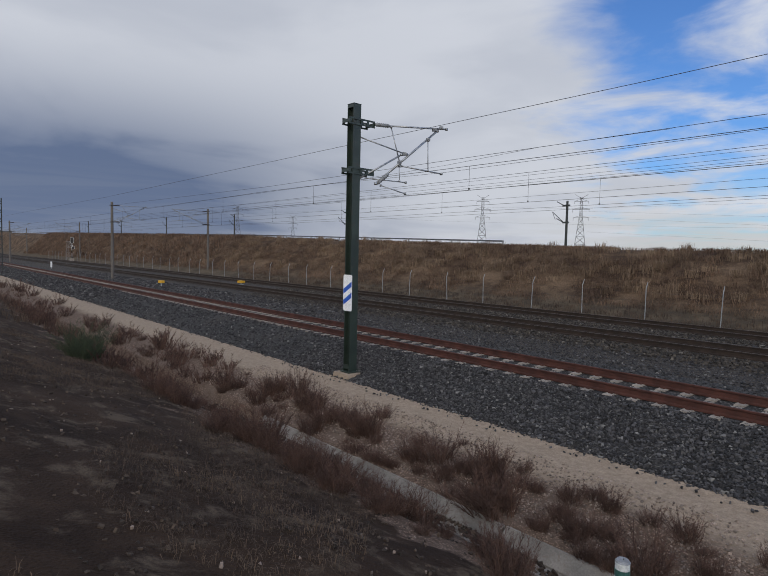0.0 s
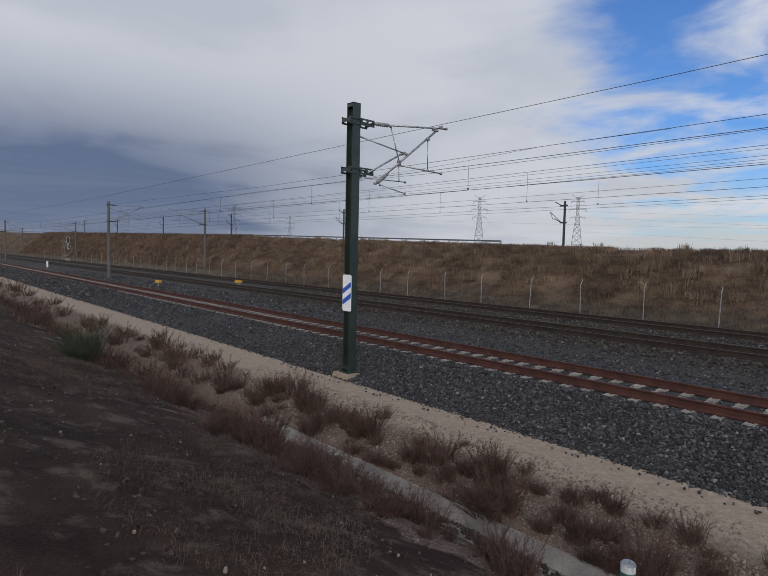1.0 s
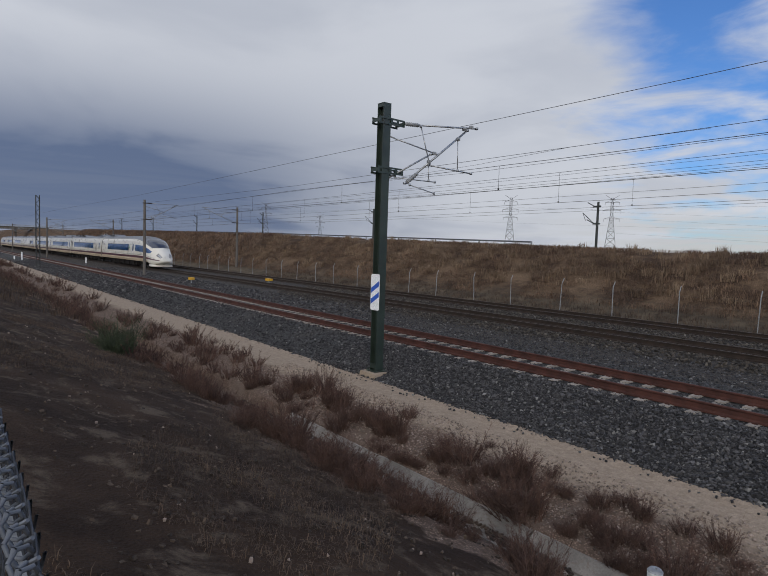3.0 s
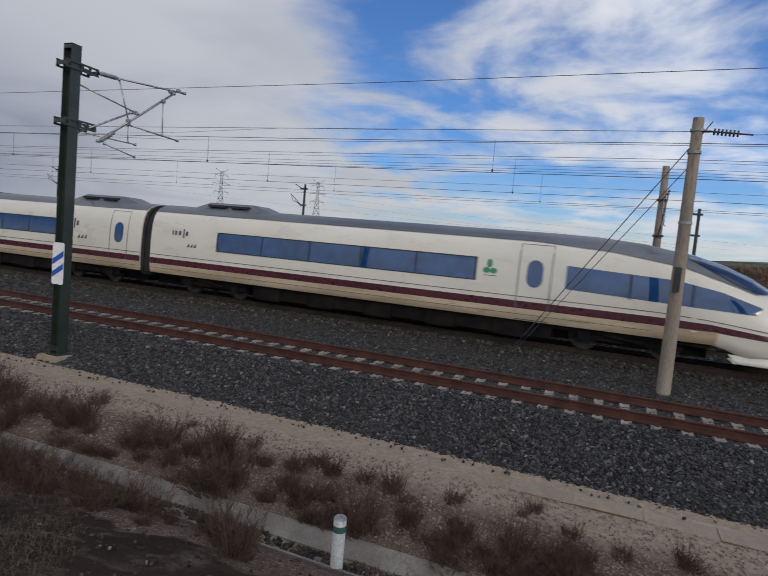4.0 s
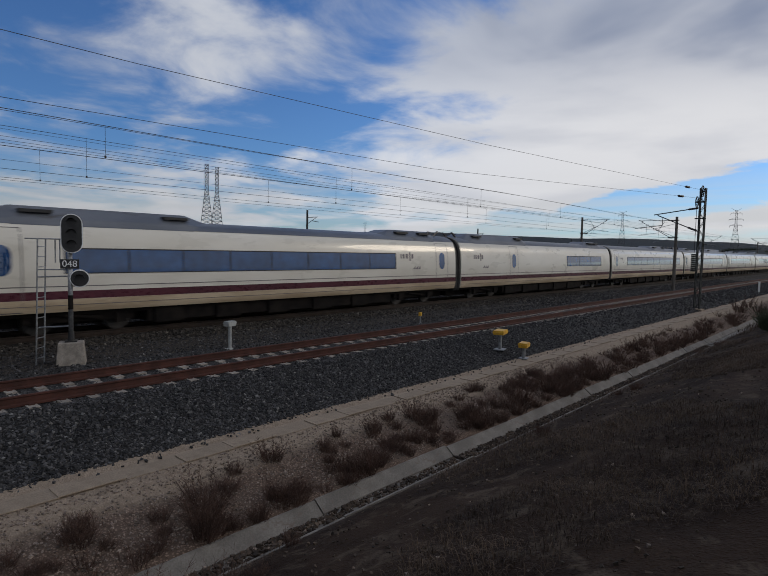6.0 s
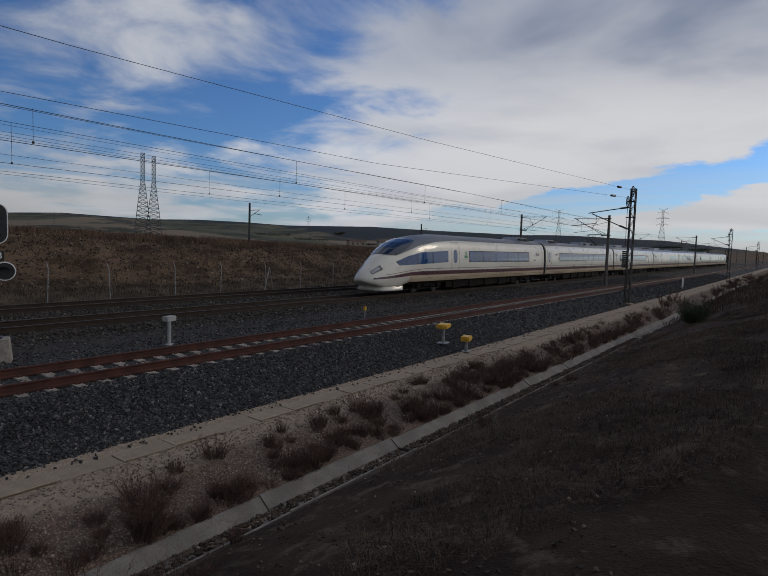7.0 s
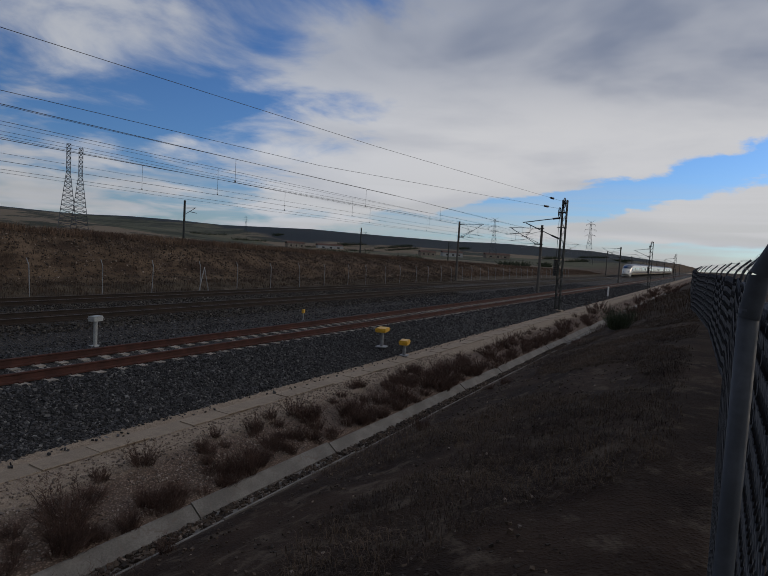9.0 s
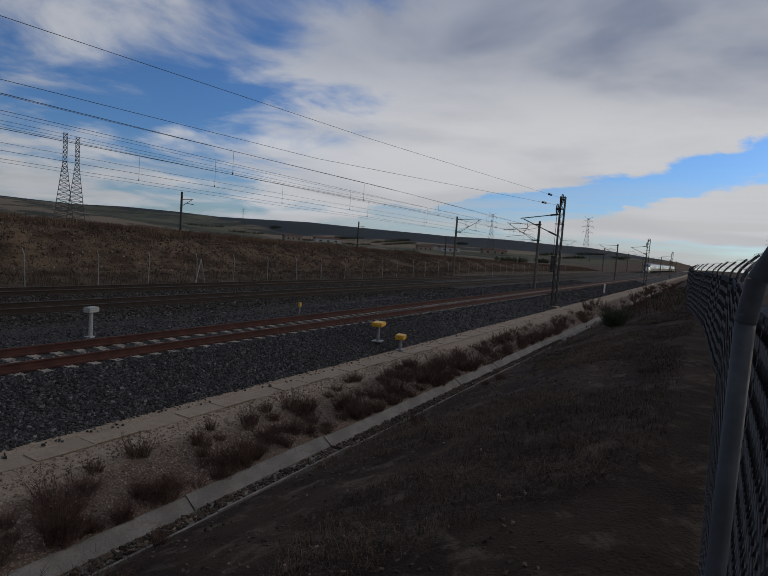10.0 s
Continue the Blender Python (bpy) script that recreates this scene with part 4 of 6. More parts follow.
def coach(train, base, length, nose, flip, glass, doors, logos, leaf, roof, pantograph):
    """One coach under the train. glass, doors and logos are stretches from the rear joint."""
    c = Coach(length, nose)
    m = pose(base, 0, 0, 0, 0, 180 if flip else 0)
    bm = bmesh.new()
    c.hull(bm)
    body = part("coach_body", bm, CREAM, train, "cream white rounded coach body", True, m)
    body.data.set_sharp_from_angle(angle=radians(35))
    front = length - 0.30
    tall = front if not nose else length
    for sign in (-1, 1):
        lo = (lambda x: lerp_list(c.tip(x), [(0.04, 0.95), (1.5, 1.04), (3.5, 1.18), (5, 1.19)]))
        hi = (lambda x: lerp_list(c.tip(x), [(0.04, 1.03), (1.5, 1.18), (3.5, 1.40), (5, 1.45)]))
        bm = bmesh.new()
        c.patch(bm, 0.31, (length - 0.05) if nose else front, lo, hi, sign, 0.007, 60 if nose else 8, 2)
        part("stripe", bm, MAROON, body, "maroon stripe along the side", True)
        bm = bmesh.new()
        up = (lambda x: lerp_list(c.tip(x), [(1.0, 1.20), (1.5, 1.27), (3.5, 1.50), (5, 1.585)]))
        c.patch(bm, 0.31, (length - 1.2) if nose else front, up, (lambda x: up(x) + 0.03), sign, 0.006, 40 if nose else 8, 1)
        part("trim_line", bm, LINE, body, "thin dark trim line", True)
        bm = bmesh.new()
        c.patch(bm, 0.31, (length - 5.2) if nose else front, 0.985, 1.005, sign, 0.016, 8, 1)
        part("trim_line", bm, LINE, body, "thin dark trim line", True)
        bm = bmesh.new()
        c.patch(bm, 0.31, (length - 3.3) if nose else front, 0.772, 1.185, sign, 0.010, 24 if nose else 8, 3)
        part("skirt", bm, DIRTY, body, "dusty beige lower skirt", True)
        for a, b in glass:
            bm = bmesh.new()
            if nose and b > length - 6:
                zt = (lambda x: lerp_list(c.tip(x), [(2.15, 2.05), (3.3, 2.42), (4.6, 2.66), (7.9, 2.80)]))
                zb = (lambda x: lerp_list(c.tip(x), [(2.15, 2.03), (2.32, 1.82), (3.5, 1.86), (7.9, 2.02)]))
                c.patch(bm, a, b, zb, zt, sign, 0.009, 30, 5)
            else:
                c.patch(bm, a, b, 2.01, 2.82, sign, 0.009, 8, 4)
            w = part("window_band", bm, GLASS, body, "dark blue reflecting window band", True)
            n = max(2, int((b - a) / 1.9))
            if not (nose and b > length - 6):
                for i in range(1, n):
                    x = a + (b - a) * i / n
                    bm = bmesh.new()
                    c.patch(bm, x - 0.026, x + 0.026, 2.03, 2.80, sign, 0.012, 1, 3)
                    part("window_bar", bm, RUBBER, w)
                bm = bmesh.new()
                c.patch(bm, a - 0.04, b + 0.04, 2.79, 2.83, sign, 0.013, 8, 1)
                c.patch(bm, a - 0.04, b + 0.04, 2.00, 2.03, sign, 0.013, 8, 1)
                for x in (a, b):
                    c.patch(bm, x - 0.04, x + 0.03, 2.0, 2.83, sign, 0.013, 1, 3)
                part("window_seal", bm, RUBBER, w, "thin black window seals")
            else:
                for s in (4.1, 5.9):
                    bm = bmesh.new()
                    c.patch(bm, length - s - 0.03, length - s + 0.03, 1.9, lambda x: lerp_list(c.tip(x), [(3.3, 2.42), (4.6, 2.66), (7.9, 2.8)]), sign, 0.012, 1, 3)
                    part("window_bar", bm, RUBBER, w)
        for a, b in doors:
            mid = (a + b) / 2
            bm = bmesh.new()
            zl, zh = oval(mid, 2.42, 0.27, 0.47)
            c.patch(bm, mid - 0.27, mid + 0.27, zl, zh, sign, 0.010, 14, 4)
            w = part("door_window", bm, GLASS, body, "oval door window", True)
            bm = bmesh.new()
            for x in (a, b):
                c.patch(bm, x - 0.016, x + 0.016, 0.80, 3.42, sign, 0.012, 1, 10)
            c.patch(bm, a, b, 0.80, 0.83, sign, 0.017, 2, 1)
            c.patch(bm, a, b, 3.41, 3.43, sign, 0.012, 2, 1)
            part("door_seam", bm, LINE, body, "dark door seams")
        for a, z, k in logos:
            x = a
            for w, h in ((0.10, 0.17), (0.15, 0.17), (0.17, 0.17), (0.10, 0.34), (0.16, 0.17)):
                bm = bmesh.new()
                flat_panel(c, bm, x, x + w * k * 0.72, z - (0.09 * k if h > 0.3 else 0), z + (h - 0.09 * (h > 0.3)) * k, sign)
                part("letter_bar", bm, LOGO, body)
                x += w * k * 1.25
            for i in range(3):
                x2 = a + (0.75 + 0.16 * i) * k
                bm = bmesh.new()
                c.patch(bm, x2, x2 + 0.13 * k, z - 0.42 * k, (lambda xx, x2=x2: z - 0.42 * k + 0.14 * k * (xx - x2) / (0.13 * k) + 0.01), sign, 0.011, 2, 1)
                part("letter_bar", bm, LOGO, body)
        for a, z, k in leaf:
            bm = bmesh.new()
            for cx, cz, w, h in ((0.16, 0.36, 0.09, 0.14), (0.08, 0.13, 0.12, 0.09), (0.30, 0.13, 0.12, 0.09)):
                zl, zh = (lambda x, cx=cx, cz=cz, w=w, h=h: z + k * (cz - h * math.sqrt(max(0, 1 - ((x - a) / k - cx) ** 2 / w ** 2)))), (lambda x, cx=cx, cz=cz, w=w, h=h: z + k * (cz + h * math.sqrt(max(0, 1 - ((x - a) / k - cx) ** 2 / w ** 2))))
                c.patch(bm, a + k * (cx - w), a + k * (cx + w), zl, zh, sign, 0.011, 10, 2)
            flat_panel(c, bm, a, a + 0.42 * k, z - 0.04 * k, z - 0.02 * k, sign)
            part("leaf_emblem", bm, LEAF, body, "green leaf emblem")
        if nose:
            bm = bmesh.new()
            c.patch(bm, length - 1.02, length - 0.50, lambda x: lerp_list(c.tip(x), [(0.5, 1.33), (1.02, 1.60)]), lambda x: lerp_list(c.tip(x), [(0.5, 1.42), (1.02, 1.74)]), sign, 0.012, 8, 2)
            h = part("headlight", bm, GALV, body, "slanted headlight under clear glass", True)
            bm = bmesh.new()
            c.patch(bm, length - 1.14, length - 0.44, lambda x: lerp_list(c.tip(x), [(0.44, 1.27), (1.14, 1.57)]), lambda x: lerp_list(c.tip(x), [(0.44, 1.41), (1.14, 1.83)]), sign, 0.006, 8, 2)
            part("surround", bm, LINE, h, "dark grey headlight surround", True)
    bm = bmesh.new()
    if nose:
        c.over(bm, 0.31, length - 2.3, lambda x: lerp_list(c.tip(x), [(1.1, 2.00), (1.8, 2.22), (2.9, 2.60), (4.4, 3.06), (6.5, 3.36), (9, 3.52)]), 0.016, 80)
    else:
        c.over(bm, 0.31, front, 3.53, 0.010)
    part("roof", bm, ROOF, body, "grey coach roof", True)
    if nose:
        bm = bmesh.new()
        c.over(bm, length - 4.3, length - 1.72, lambda x: lerp_list(c.tip(x), [(1.7, 2.46), (2.2, 2.42), (2.9, 2.66), (4.3, 3.36)]), 0.036, 48, 12)
        part("windscreen", bm, SCREEN, body, "dark sloping windscreen", True)
        bm = bmesh.new()
        plan = [(2.75, 1.24), (2.2, 1.24), (1.6, 1.20), (1.15, 1.05), (0.86, 0.72), (0.76, 0.0)]
        plan = [(q, -y) for q, y in plan] + [(q, y) for q, y in plan[-2::-1]]
        lines = [[bm.verts.new((length - q * k, y * w, z)) for q, y in plan] for z, w, k in ((0.54, 0.93, 1.06), (0.42, 0.97, 1.02), (0.29, 1.02, 0.97), (0.27, 1.0, 1.0), (0.42, 0.93, 1.06))]
        for p, q in zip(lines, lines[1:]):
            for i in range(len(p) - 1):
                bm.faces.new((p[i], p[i + 1], q[i + 1], q[i]))
        part("rail_guard", bm, CREAM, body, "cream rail guard plate under the nose", True)
    # underframe and bogies
    bm = bmesh.new()
    far = length - (3.4 if nose else 0.6)
    box(bm, (length / 2 - (1.2 if nose else 0), 0, 0.52), (length - (14.0 if nose else 11.6), 2.30, 0.56))
    box(bm, ((0.6 + far) / 2, 0, 0.72), (far - 0.6, 2.35, 0.18))
    for i in range(5):
        box(bm, (6.6 + i * 2.5, 0, 0.44), (1.1, 2.46, 0.52))
    # added dark core, closes the view through under the coach
    box(bm, (far / 2, 0, 0.50), (far, 1.1, 0.5))
    part("underframe", bm, UNDER, body, "grimy underfloor equipment, blackened for the shade beneath the coach")
    for x in (3.6, length - (3.7 if not nose else 5.9)):
        bm = bmesh.new()
        box(bm, (x, 0, 0.52), (3.3, 2.1, 0.16))
        for y in (-1.02, 1.02):
            box(bm, (x, y, 0.52), (3.5, 0.12, 0.26))
            tube(bm, (x - 0.6, y * 1.12, 0.62), (x + 0.6, y * 1.12, 0.48), 0.06)
            for d in (-1.25, 1.25):
                box(bm, (x + d, y * 1.08, 0.46), (0.36, 0.18, 0.34))
        part("bogie_frame", bm, UNDER, body, "black bogie frame")
        for d in (-1.25, 1.25):
            bm = bmesh.new()
            for y in (-0.75, 0.75):
                disc(bm, (x + d, y, 0.46), (0, 1, 0), 0.46, 0.13, 24)
                disc(bm, (x + d, y * 1.1, 0.46), (0, 1, 0), 0.16, 0.10, 12)
            tube(bm, (x + d, -0.75, 0.46), (x + d, 0.75, 0.46), 0.09)
            part("wheelset", bm, WHEEL, body, "steel wheels on one axle")
    for a, b, h in roof:
        bm = bmesh.new()
        rings = []
        for x, k in ((a, 0.12), (a + 0.9, 1.0), (b - 0.9, 1.0), (b, 0.12)):
            rings.append([bm.verts.new((x, y * (0.92 + 0.08 * k), z)) for y, z in ((-1.18, 3.52), (-1.02, 3.66 + 0.30 * h * k), (-0.55, 3.84 + h * k), (0.55, 3.84 + h * k), (1.02, 3.66 + 0.30 * h * k), (1.18, 3.52))])
        for p, q in zip(rings, rings[1:]):
            for i in range(5):
                bm.faces.new((p[i], q[i], q[i + 1], p[i + 1]))
        bm.faces.new(rings[0])
        bm.faces.new(rings[-1][::-1])
        part("roof_fairing", bm, ROOF, body, "raised grey roof fairing")
        for x in (a + 1.25, b - 1.7):
            for sy in (-1, 1):
                bm = bmesh.new()
                box(bm, (x + 0.3, sy * 0.80, 3.78 + 0.66 * h), (0.95, 0.34, 0.10))
                part("roof_grille", bm, BLACK, body, "black roof grille")
    if pantograph:
        x0, up = pantograph
        bm = bmesh.new()
        box(bm, (x0, 0, 3.98), (1.3, 1.1, 0.07))
        z1 = 4.06 if not up else 4.75
        z2 = 4.17 if not up else 5.30
        for s in (-1, 1):
            back = 2.1 if up else 1.1
            tube(bm, (x0 + 0.6, 0.3 * s, 4.02), (x0 - back, 0.15 * s, z1), 0.035)
            tube(bm, (x0 - back, 0.15 * s, z1), (x0 + 0.75, 0.45 * s, z2), 0.025)
        for d in (-0.18, 0.18):
            chain(bm, [(x0 + 0.75 + d, -0.95, z2 - 0.16), (x0 + 0.75 + d, -0.7, z2), (x0 + 0.75 + d, 0.7, z2), (x0 + 0.75 + d, 0.95, z2 - 0.16)], 0.025, 6)
        part("pantograph", bm, UNDER, body, "folded dark pantograph" if not up else "raised dark pantograph")
        bm = bmesh.new()
        for k, dx in enumerate((-0.5, 0.5, 1.7, 2.6, 3.5)):
            for j in range(4):
                disc(bm, (x0 + dx * (1 if x0 < 12 else -1), 0.45 * (-1) ** k, 3.90 + 0.05 * j), (0, 0, 1), 0.10 - 0.02 * (j % 2), 0.04, 10)
        chain(bm, [(x0 + dx * (1 if x0 < 12 else -1), 0.2, 4.12) for dx in (0.5, 2.0, 3.5, 4.2)], 0.03, 6)
        part("roof_insulators", bm, INSULATOR, body, "brown roof insulators and busbar")
    return body


TRAIN = empty("high_speed_train")
tagged(TRAIN, "cream white high-speed train with maroon stripe and blue windows", "train")
A_GLASS, A_DOORS = [(4.0, 15.3), (18.37, 24.1)], [(16.8, 17.9)]
coach(TRAIN, 0, NOSE_CAR, True, False, A_GLASS, A_DOORS, [(1.5, 2.55, 1.15)], [(15.60, 2.25, 1.1)], [(1.9, 6.0, 0.30)], None)
B = dict(glass=[(3.02, 19.0)], doors=[(0.72, 1.80), (22.55, 23.65)], logos=[(19.4, 2.55, 1.4)], leaf=[(3.4, 3.0, 0.8)])
C = dict(glass=[(4.06, 21.5)], doors=[(0.65, 1.70), (22.7, 23.75)], logos=[(2.8, 2.6, 0.8)], leaf=[(22.0, 3.0, 0.8)])
D = dict(glass=[(4.4, 22.9)], doors=[(1.0, 2.1)], logos=[(2.5, 2.6, 0.8)], leaf=[])
E = dict(glass=[(15.3, 22.4)], doors=[(6.2, 7.3)], logos=[(1.7, 2.55, 1.4)], leaf=[])
F = dict(B, leaf=[])
LAYOUT = [(2, B, [(19.0, 23.2, 0.30), (6.9, 9.4, 0.22)], (2.4, False)),
          (3, C, [(13.5, 23.9, 0.32), (1.6, 5.2, 0.28)], None),
          (4, D, [(13.0, 19.2, 0.26)], None),
          (5, E, [(1.2, 9.6, 0.32), (19.5, 23.6, 0.26)], None),
          (6, F, [(0.8, 8.4, 0.30), (18.5, 23.4, 0.26)], None),
          (7, C, [(1.4, 5.4, 0.28), (12.6, 18.2, 0.30)], (19.9, True))]
for k, kind, roof, panto in LAYOUT:
    coach(TRAIN, -PITCH * (k - 1), PITCH, False, False, kind["glass"], kind["doors"], kind["logos"], kind["leaf"], roof, panto)
coach(TRAIN, -PITCH * 6, NOSE_CAR, True, True, A_GLASS, A_DOORS, [(1.5, 2.55, 1.15)], [(15.60, 2.25, 1.1)], [(1.9, 6.0, 0.30)], None)
for k in range(1, 8):
    bm = bmesh.new()
    x = -PITCH * (k - 1)
    for a, b, s in ((-0.29, -0.12, 0.965), (-0.12, 0.12, 0.93), (0.12, 0.29, 0.965)):
        prof = [(-1.475 * s * p, 0.62 + (3.90 * s + 0.12 - 0.62) * q) for p, q in HULL]
        extrude(bm, prof + [(-y, z) for y, z in prof[-2::-1]], x + a, x + b)
    if k in (2, 3, 5, 6):
        cb = bmesh.new()
        for y in (-0.35, 0.35):
            chain(cb, [(x - 1.3, y, 4.02), (x - 0.7, y, 4.16), (x, y, 4.06), (x + 0.7, y, 4.16), (x + 1.3, y, 4.02)], 0.018, 6)
            for dx in (-0.75, 0.75):
                tube(cb, (x + dx * 1.6, y, 3.86), (x + dx, y, 4.17), 0.07, 0.05, 8)
        part("roof_jumper", cb, INSULATOR, TRAIN, "high-voltage jumper cables between the roofs")
    part("gangway_bellows", bm, RUBBER, TRAIN, "black rubber bellows between the coaches")
sleepers()


# ---- line-side things ----
def text_mesh(body, size):
    cu = bpy.data.curves.new("characters", "FONT")
    cu.body, cu.size, cu.align_x, cu.align_y, cu.extrude = body, size, "CENTER", "CENTER", 0.003
    ob = new("characters", cu)
    me = bpy.data.meshes.new_from_object(ob.evaluated_get(bpy.context.evaluated_depsgraph_get()))
    bpy.data.objects.remove(ob)
    return me


def stadium(bm, cx, cz, r, half, y0, y1, n=12):
    """An upright rounded plate between depths y0 and y1."""
    pts = [(cx + r * math.cos(math.pi * i / n), cz + half + r * math.sin(math.pi * i / n)) for i in range(n + 1)]
    pts += [(cx - r * math.cos(math.pi * i / n), cz - half - r * math.sin(math.pi * i / n)) for i in range(n + 1)]
    a, b = [bm.verts.new((x, y0, z)) for x, z in pts], [bm.verts.new((x, y1, z)) for x, z in pts]
    bm.faces.new(a)
    bm.faces.new(b[::-1])
    for i in range(len(pts)):
        bm.faces.new((a[i], a[(i + 1) % len(pts)], b[(i + 1) % len(pts)], b[i]))


def light_signal():
    s = empty("light_signal", pose(5.72, 16.95, -0.42, 0, 0, -22))
    tagged(s, "unlit railway colour light signal with ladder on a concrete block", "railway signal")
    bm = bmesh.new()
    box(bm, (0, 0, 0.31), (0.74, 0.62, 0.66), taper=0.84)
    bmesh.ops.bevel(bm, geom=bm.edges[:], offset=0.02, segments=1, affect="EDGES")
    part("concrete_block", bm, CONCRETE, s, "pale concrete foundation block")
    bm = bmesh.new()
    tube(bm, (0, 0, 0.62), (0, 0, 0.95), 0.10, 0.075, 14)
    box(bm, (0, 0, 0.66), (0.3, 0.3, 0.04))
    part("post_foot", bm, BLACK, s)
    bm = bmesh.new()
    tube(bm, (0, 0, 0.95), (0, 0, 3.3), 0.062, n=14)
    post = part("post", bm, GALV, s, "grey steel post", True)
    bm = bmesh.new()
    tube(bm, (0, 0, 1.55), (0, 0, 1.95), 0.067, n=14)
    part("dark_band", bm, UNDER, post, "rust-brown band round the post")
    for name, mat, r, half, y0, y1, c, z in (("rim", WHITE, 0.27, 0.27, -0.13, -0.10, 0.06, 3.66), ("signal_head", BLACK, 0.245, 0.27, -0.145, 0.12, 0.06, 3.66), ("lower_rim", WHITE, 0.25, 0.0, -0.13, -0.10, 0.24, 2.42), ("lower_head", BLACK, 0.222, 0.0, -0.145, 0.10, 0.24, 2.42)):
        bm = bmesh.new()
        stadium(bm, c, z, r, half, y0, y1)
        h = part(name, bm, mat, s, "white rim" if "rim" in name else "black signal head with dark lenses")
        if "head" in name:
            for dz in ((0.30, 0.0, -0.30) if half else (0.0,)):
                bm = bmesh.new()
                disc(bm, (c, -0.15, z + dz), (0, 1, 0), 0.105, 0.02, 18)
                part("lens", bm, BLACK, h, "unlit dark lens")
                bm = bmesh.new()
                for i in range(9):
                    a0 = math.pi * (0.05 + 0.9 * i / 9)
                    a1 = math.pi * (0.05 + 0.9 * (i + 1) / 9)
                    q = [bm.verts.new((c + 0.125 * math.cos(a), y, z + dz + 0.125 * math.sin(a))) for a, y in ((a0, -0.145), (a1, -0.145), (a1, -0.30), (a0, -0.30))]
                    bm.faces.new(q)
                part("hood", bm, BLACK, h)
    bm = bmesh.new()
    box(bm, (0.0, -0.09, 2.82), (0.46, 0.02, 0.26))
    plate = part("number_plate", bm, BLACK, s, "black plate with white figures 048")
    me = text_mesh("048", 0.25)
    me.materials.append(WHITE)
    t = new("figures", me)
    t.parent, t.matrix_basis = plate, pose(0.0, -0.104, 2.82, 90, 0, 0)
    bm = bmesh.new()
    for y, dx in ((0.0, 0.0), (0.30, 0.16)):
        tube(bm, (-0.85 + dx, y, 0.0), (-0.76 + dx, y, 3.5), 0.022, n=6)
    for i in range(12):
        f = 0.06 + i / 12.5
        tube(bm, (-0.85 + 0.09 * f, 0.0, 3.5 * f), (-0.69 + 0.09 * f, 0.30, 3.5 * f), 0.012, n=5)
    part("ladder", bm, GALV, s, "thin galvanised ladder")
    for z in (1.05, 2.45):
        bm = bmesh.new()
        tube(bm, (-0.78, 0.15, z), (0, 0, z + 0.03), 0.022, n=6)
        part("stay", bm, GALV, s)
    for a, b in (((-1.05, 0, 3.5), (-0.15, 0, 3.5)), ((-0.35, 0, 3.48), (-0.35, 0, 2.85)), ((-0.24, 0, 3.48), (-0.24, 0, 2.85)), ((-0.80, 0, 2.66), (0.0, 0, 2.66)), ((-1.05, 0.3, 3.5), (-1.05, 0, 3.5))):
        bm = bmesh.new()
        tube(bm, a, b, 0.018, n=6)
        part("guard_rail_tube", bm, GALV, s)
    copy_thing(s, pose(-131.0, 28.3, -0.45, 0, 0, 66) @ Matrix.Diagonal((1.2, 1.2, 1.25, 1)))


def post_box(x, y, z, h, w, head, material, label, post_mat=None, name="track_box", lean=0.0):
    b = empty(name, pose(x, y, z, 0, lean, 15))
    tagged(b, label, "equipment box")
    bm = bmesh.new()
    box(bm, (0, 0, h - head / 2), (w, w * 0.62, head))
    bmesh.ops.bevel(bm, geom=bm.edges[:], offset=min(0.015, head * 0.12), segments=2, affect="EDGES")
    box(bm, (0, 0, h - head * 0.42), (w * 1.06, w * 0.67, head * 0.12))
    part("housing", bm, material, b)
    bm = bmesh.new()
    tube(bm, (0, 0, 0), (0, 0, h - head), min(0.06, w * 0.17), n=10)
    box(bm, (0, 0, 0.015), (w * 0.7, w * 0.6, 0.03))
    part("stand", bm, post_mat or GALV_DULL, b, "grey metal stand")
    return b


def marker_pipe():
    p = empty("marker_pipe", pose(-2.72, 6.08, -1.22))
    tagged(p, "white plastic pipe with a dark green band beside the ditch", "marker pipe")
    bm = bmesh.new()
    tube(bm, (0, 0, 0), (0, 0, 0.72), 0.080, n=20)
    part("pipe", bm, PVC, p, smooth=False)
    bm = bmesh.new()
    tube(bm, (0, 0, 0.56), (0, 0, 0.64), 0.0825, n=20)
    part("band", bm, TEAL, p, "dark green band")
    bm = bmesh.new()
    tube(bm, (0, 0, 0.72), (0, 0, 0.745), 0.084, 0.064, 20)
    tube(bm, (0.01, 0, 0.74), (0.01, 0, 0.765), 0.01, n=8)
    part("cap", bm, GALV_DULL, p, "grey end cap")


light_signal()
marker_pipe()
post_box(10.22, 16.05, -0.40, 0.93, 0.38, 0.16, GREY_PAINT, "pale grey metal box on a post between the tracks", GREY_PAINT)
post_box(17.85, 10.42, -0.55, 0.72, 0.62, 0.15, YELLOW, "yellow plastic box on a metal stand in the ballast")
post_box(18.15, 9.62, -0.80, 0.58, 0.50, 0.17, YELLOW, "yellow plastic box on a metal stand at the ballast edge")
post_box(20.3, 16.1, -0.42, 0.56, 0.17, 0.18, YELLOW, "small yellow box on a thin post between the tracks")
post_box(-48.6, 17.35, -0.42, 0.55, 0.5, 0.22, YELLOW, "yellow plastic box on a metal stand between the tracks")
post_box(-46.0, 23.5, -0.22, 0.36, 0.6, 0.2, YELLOW, "flat yellow plastic box between the main tracks")
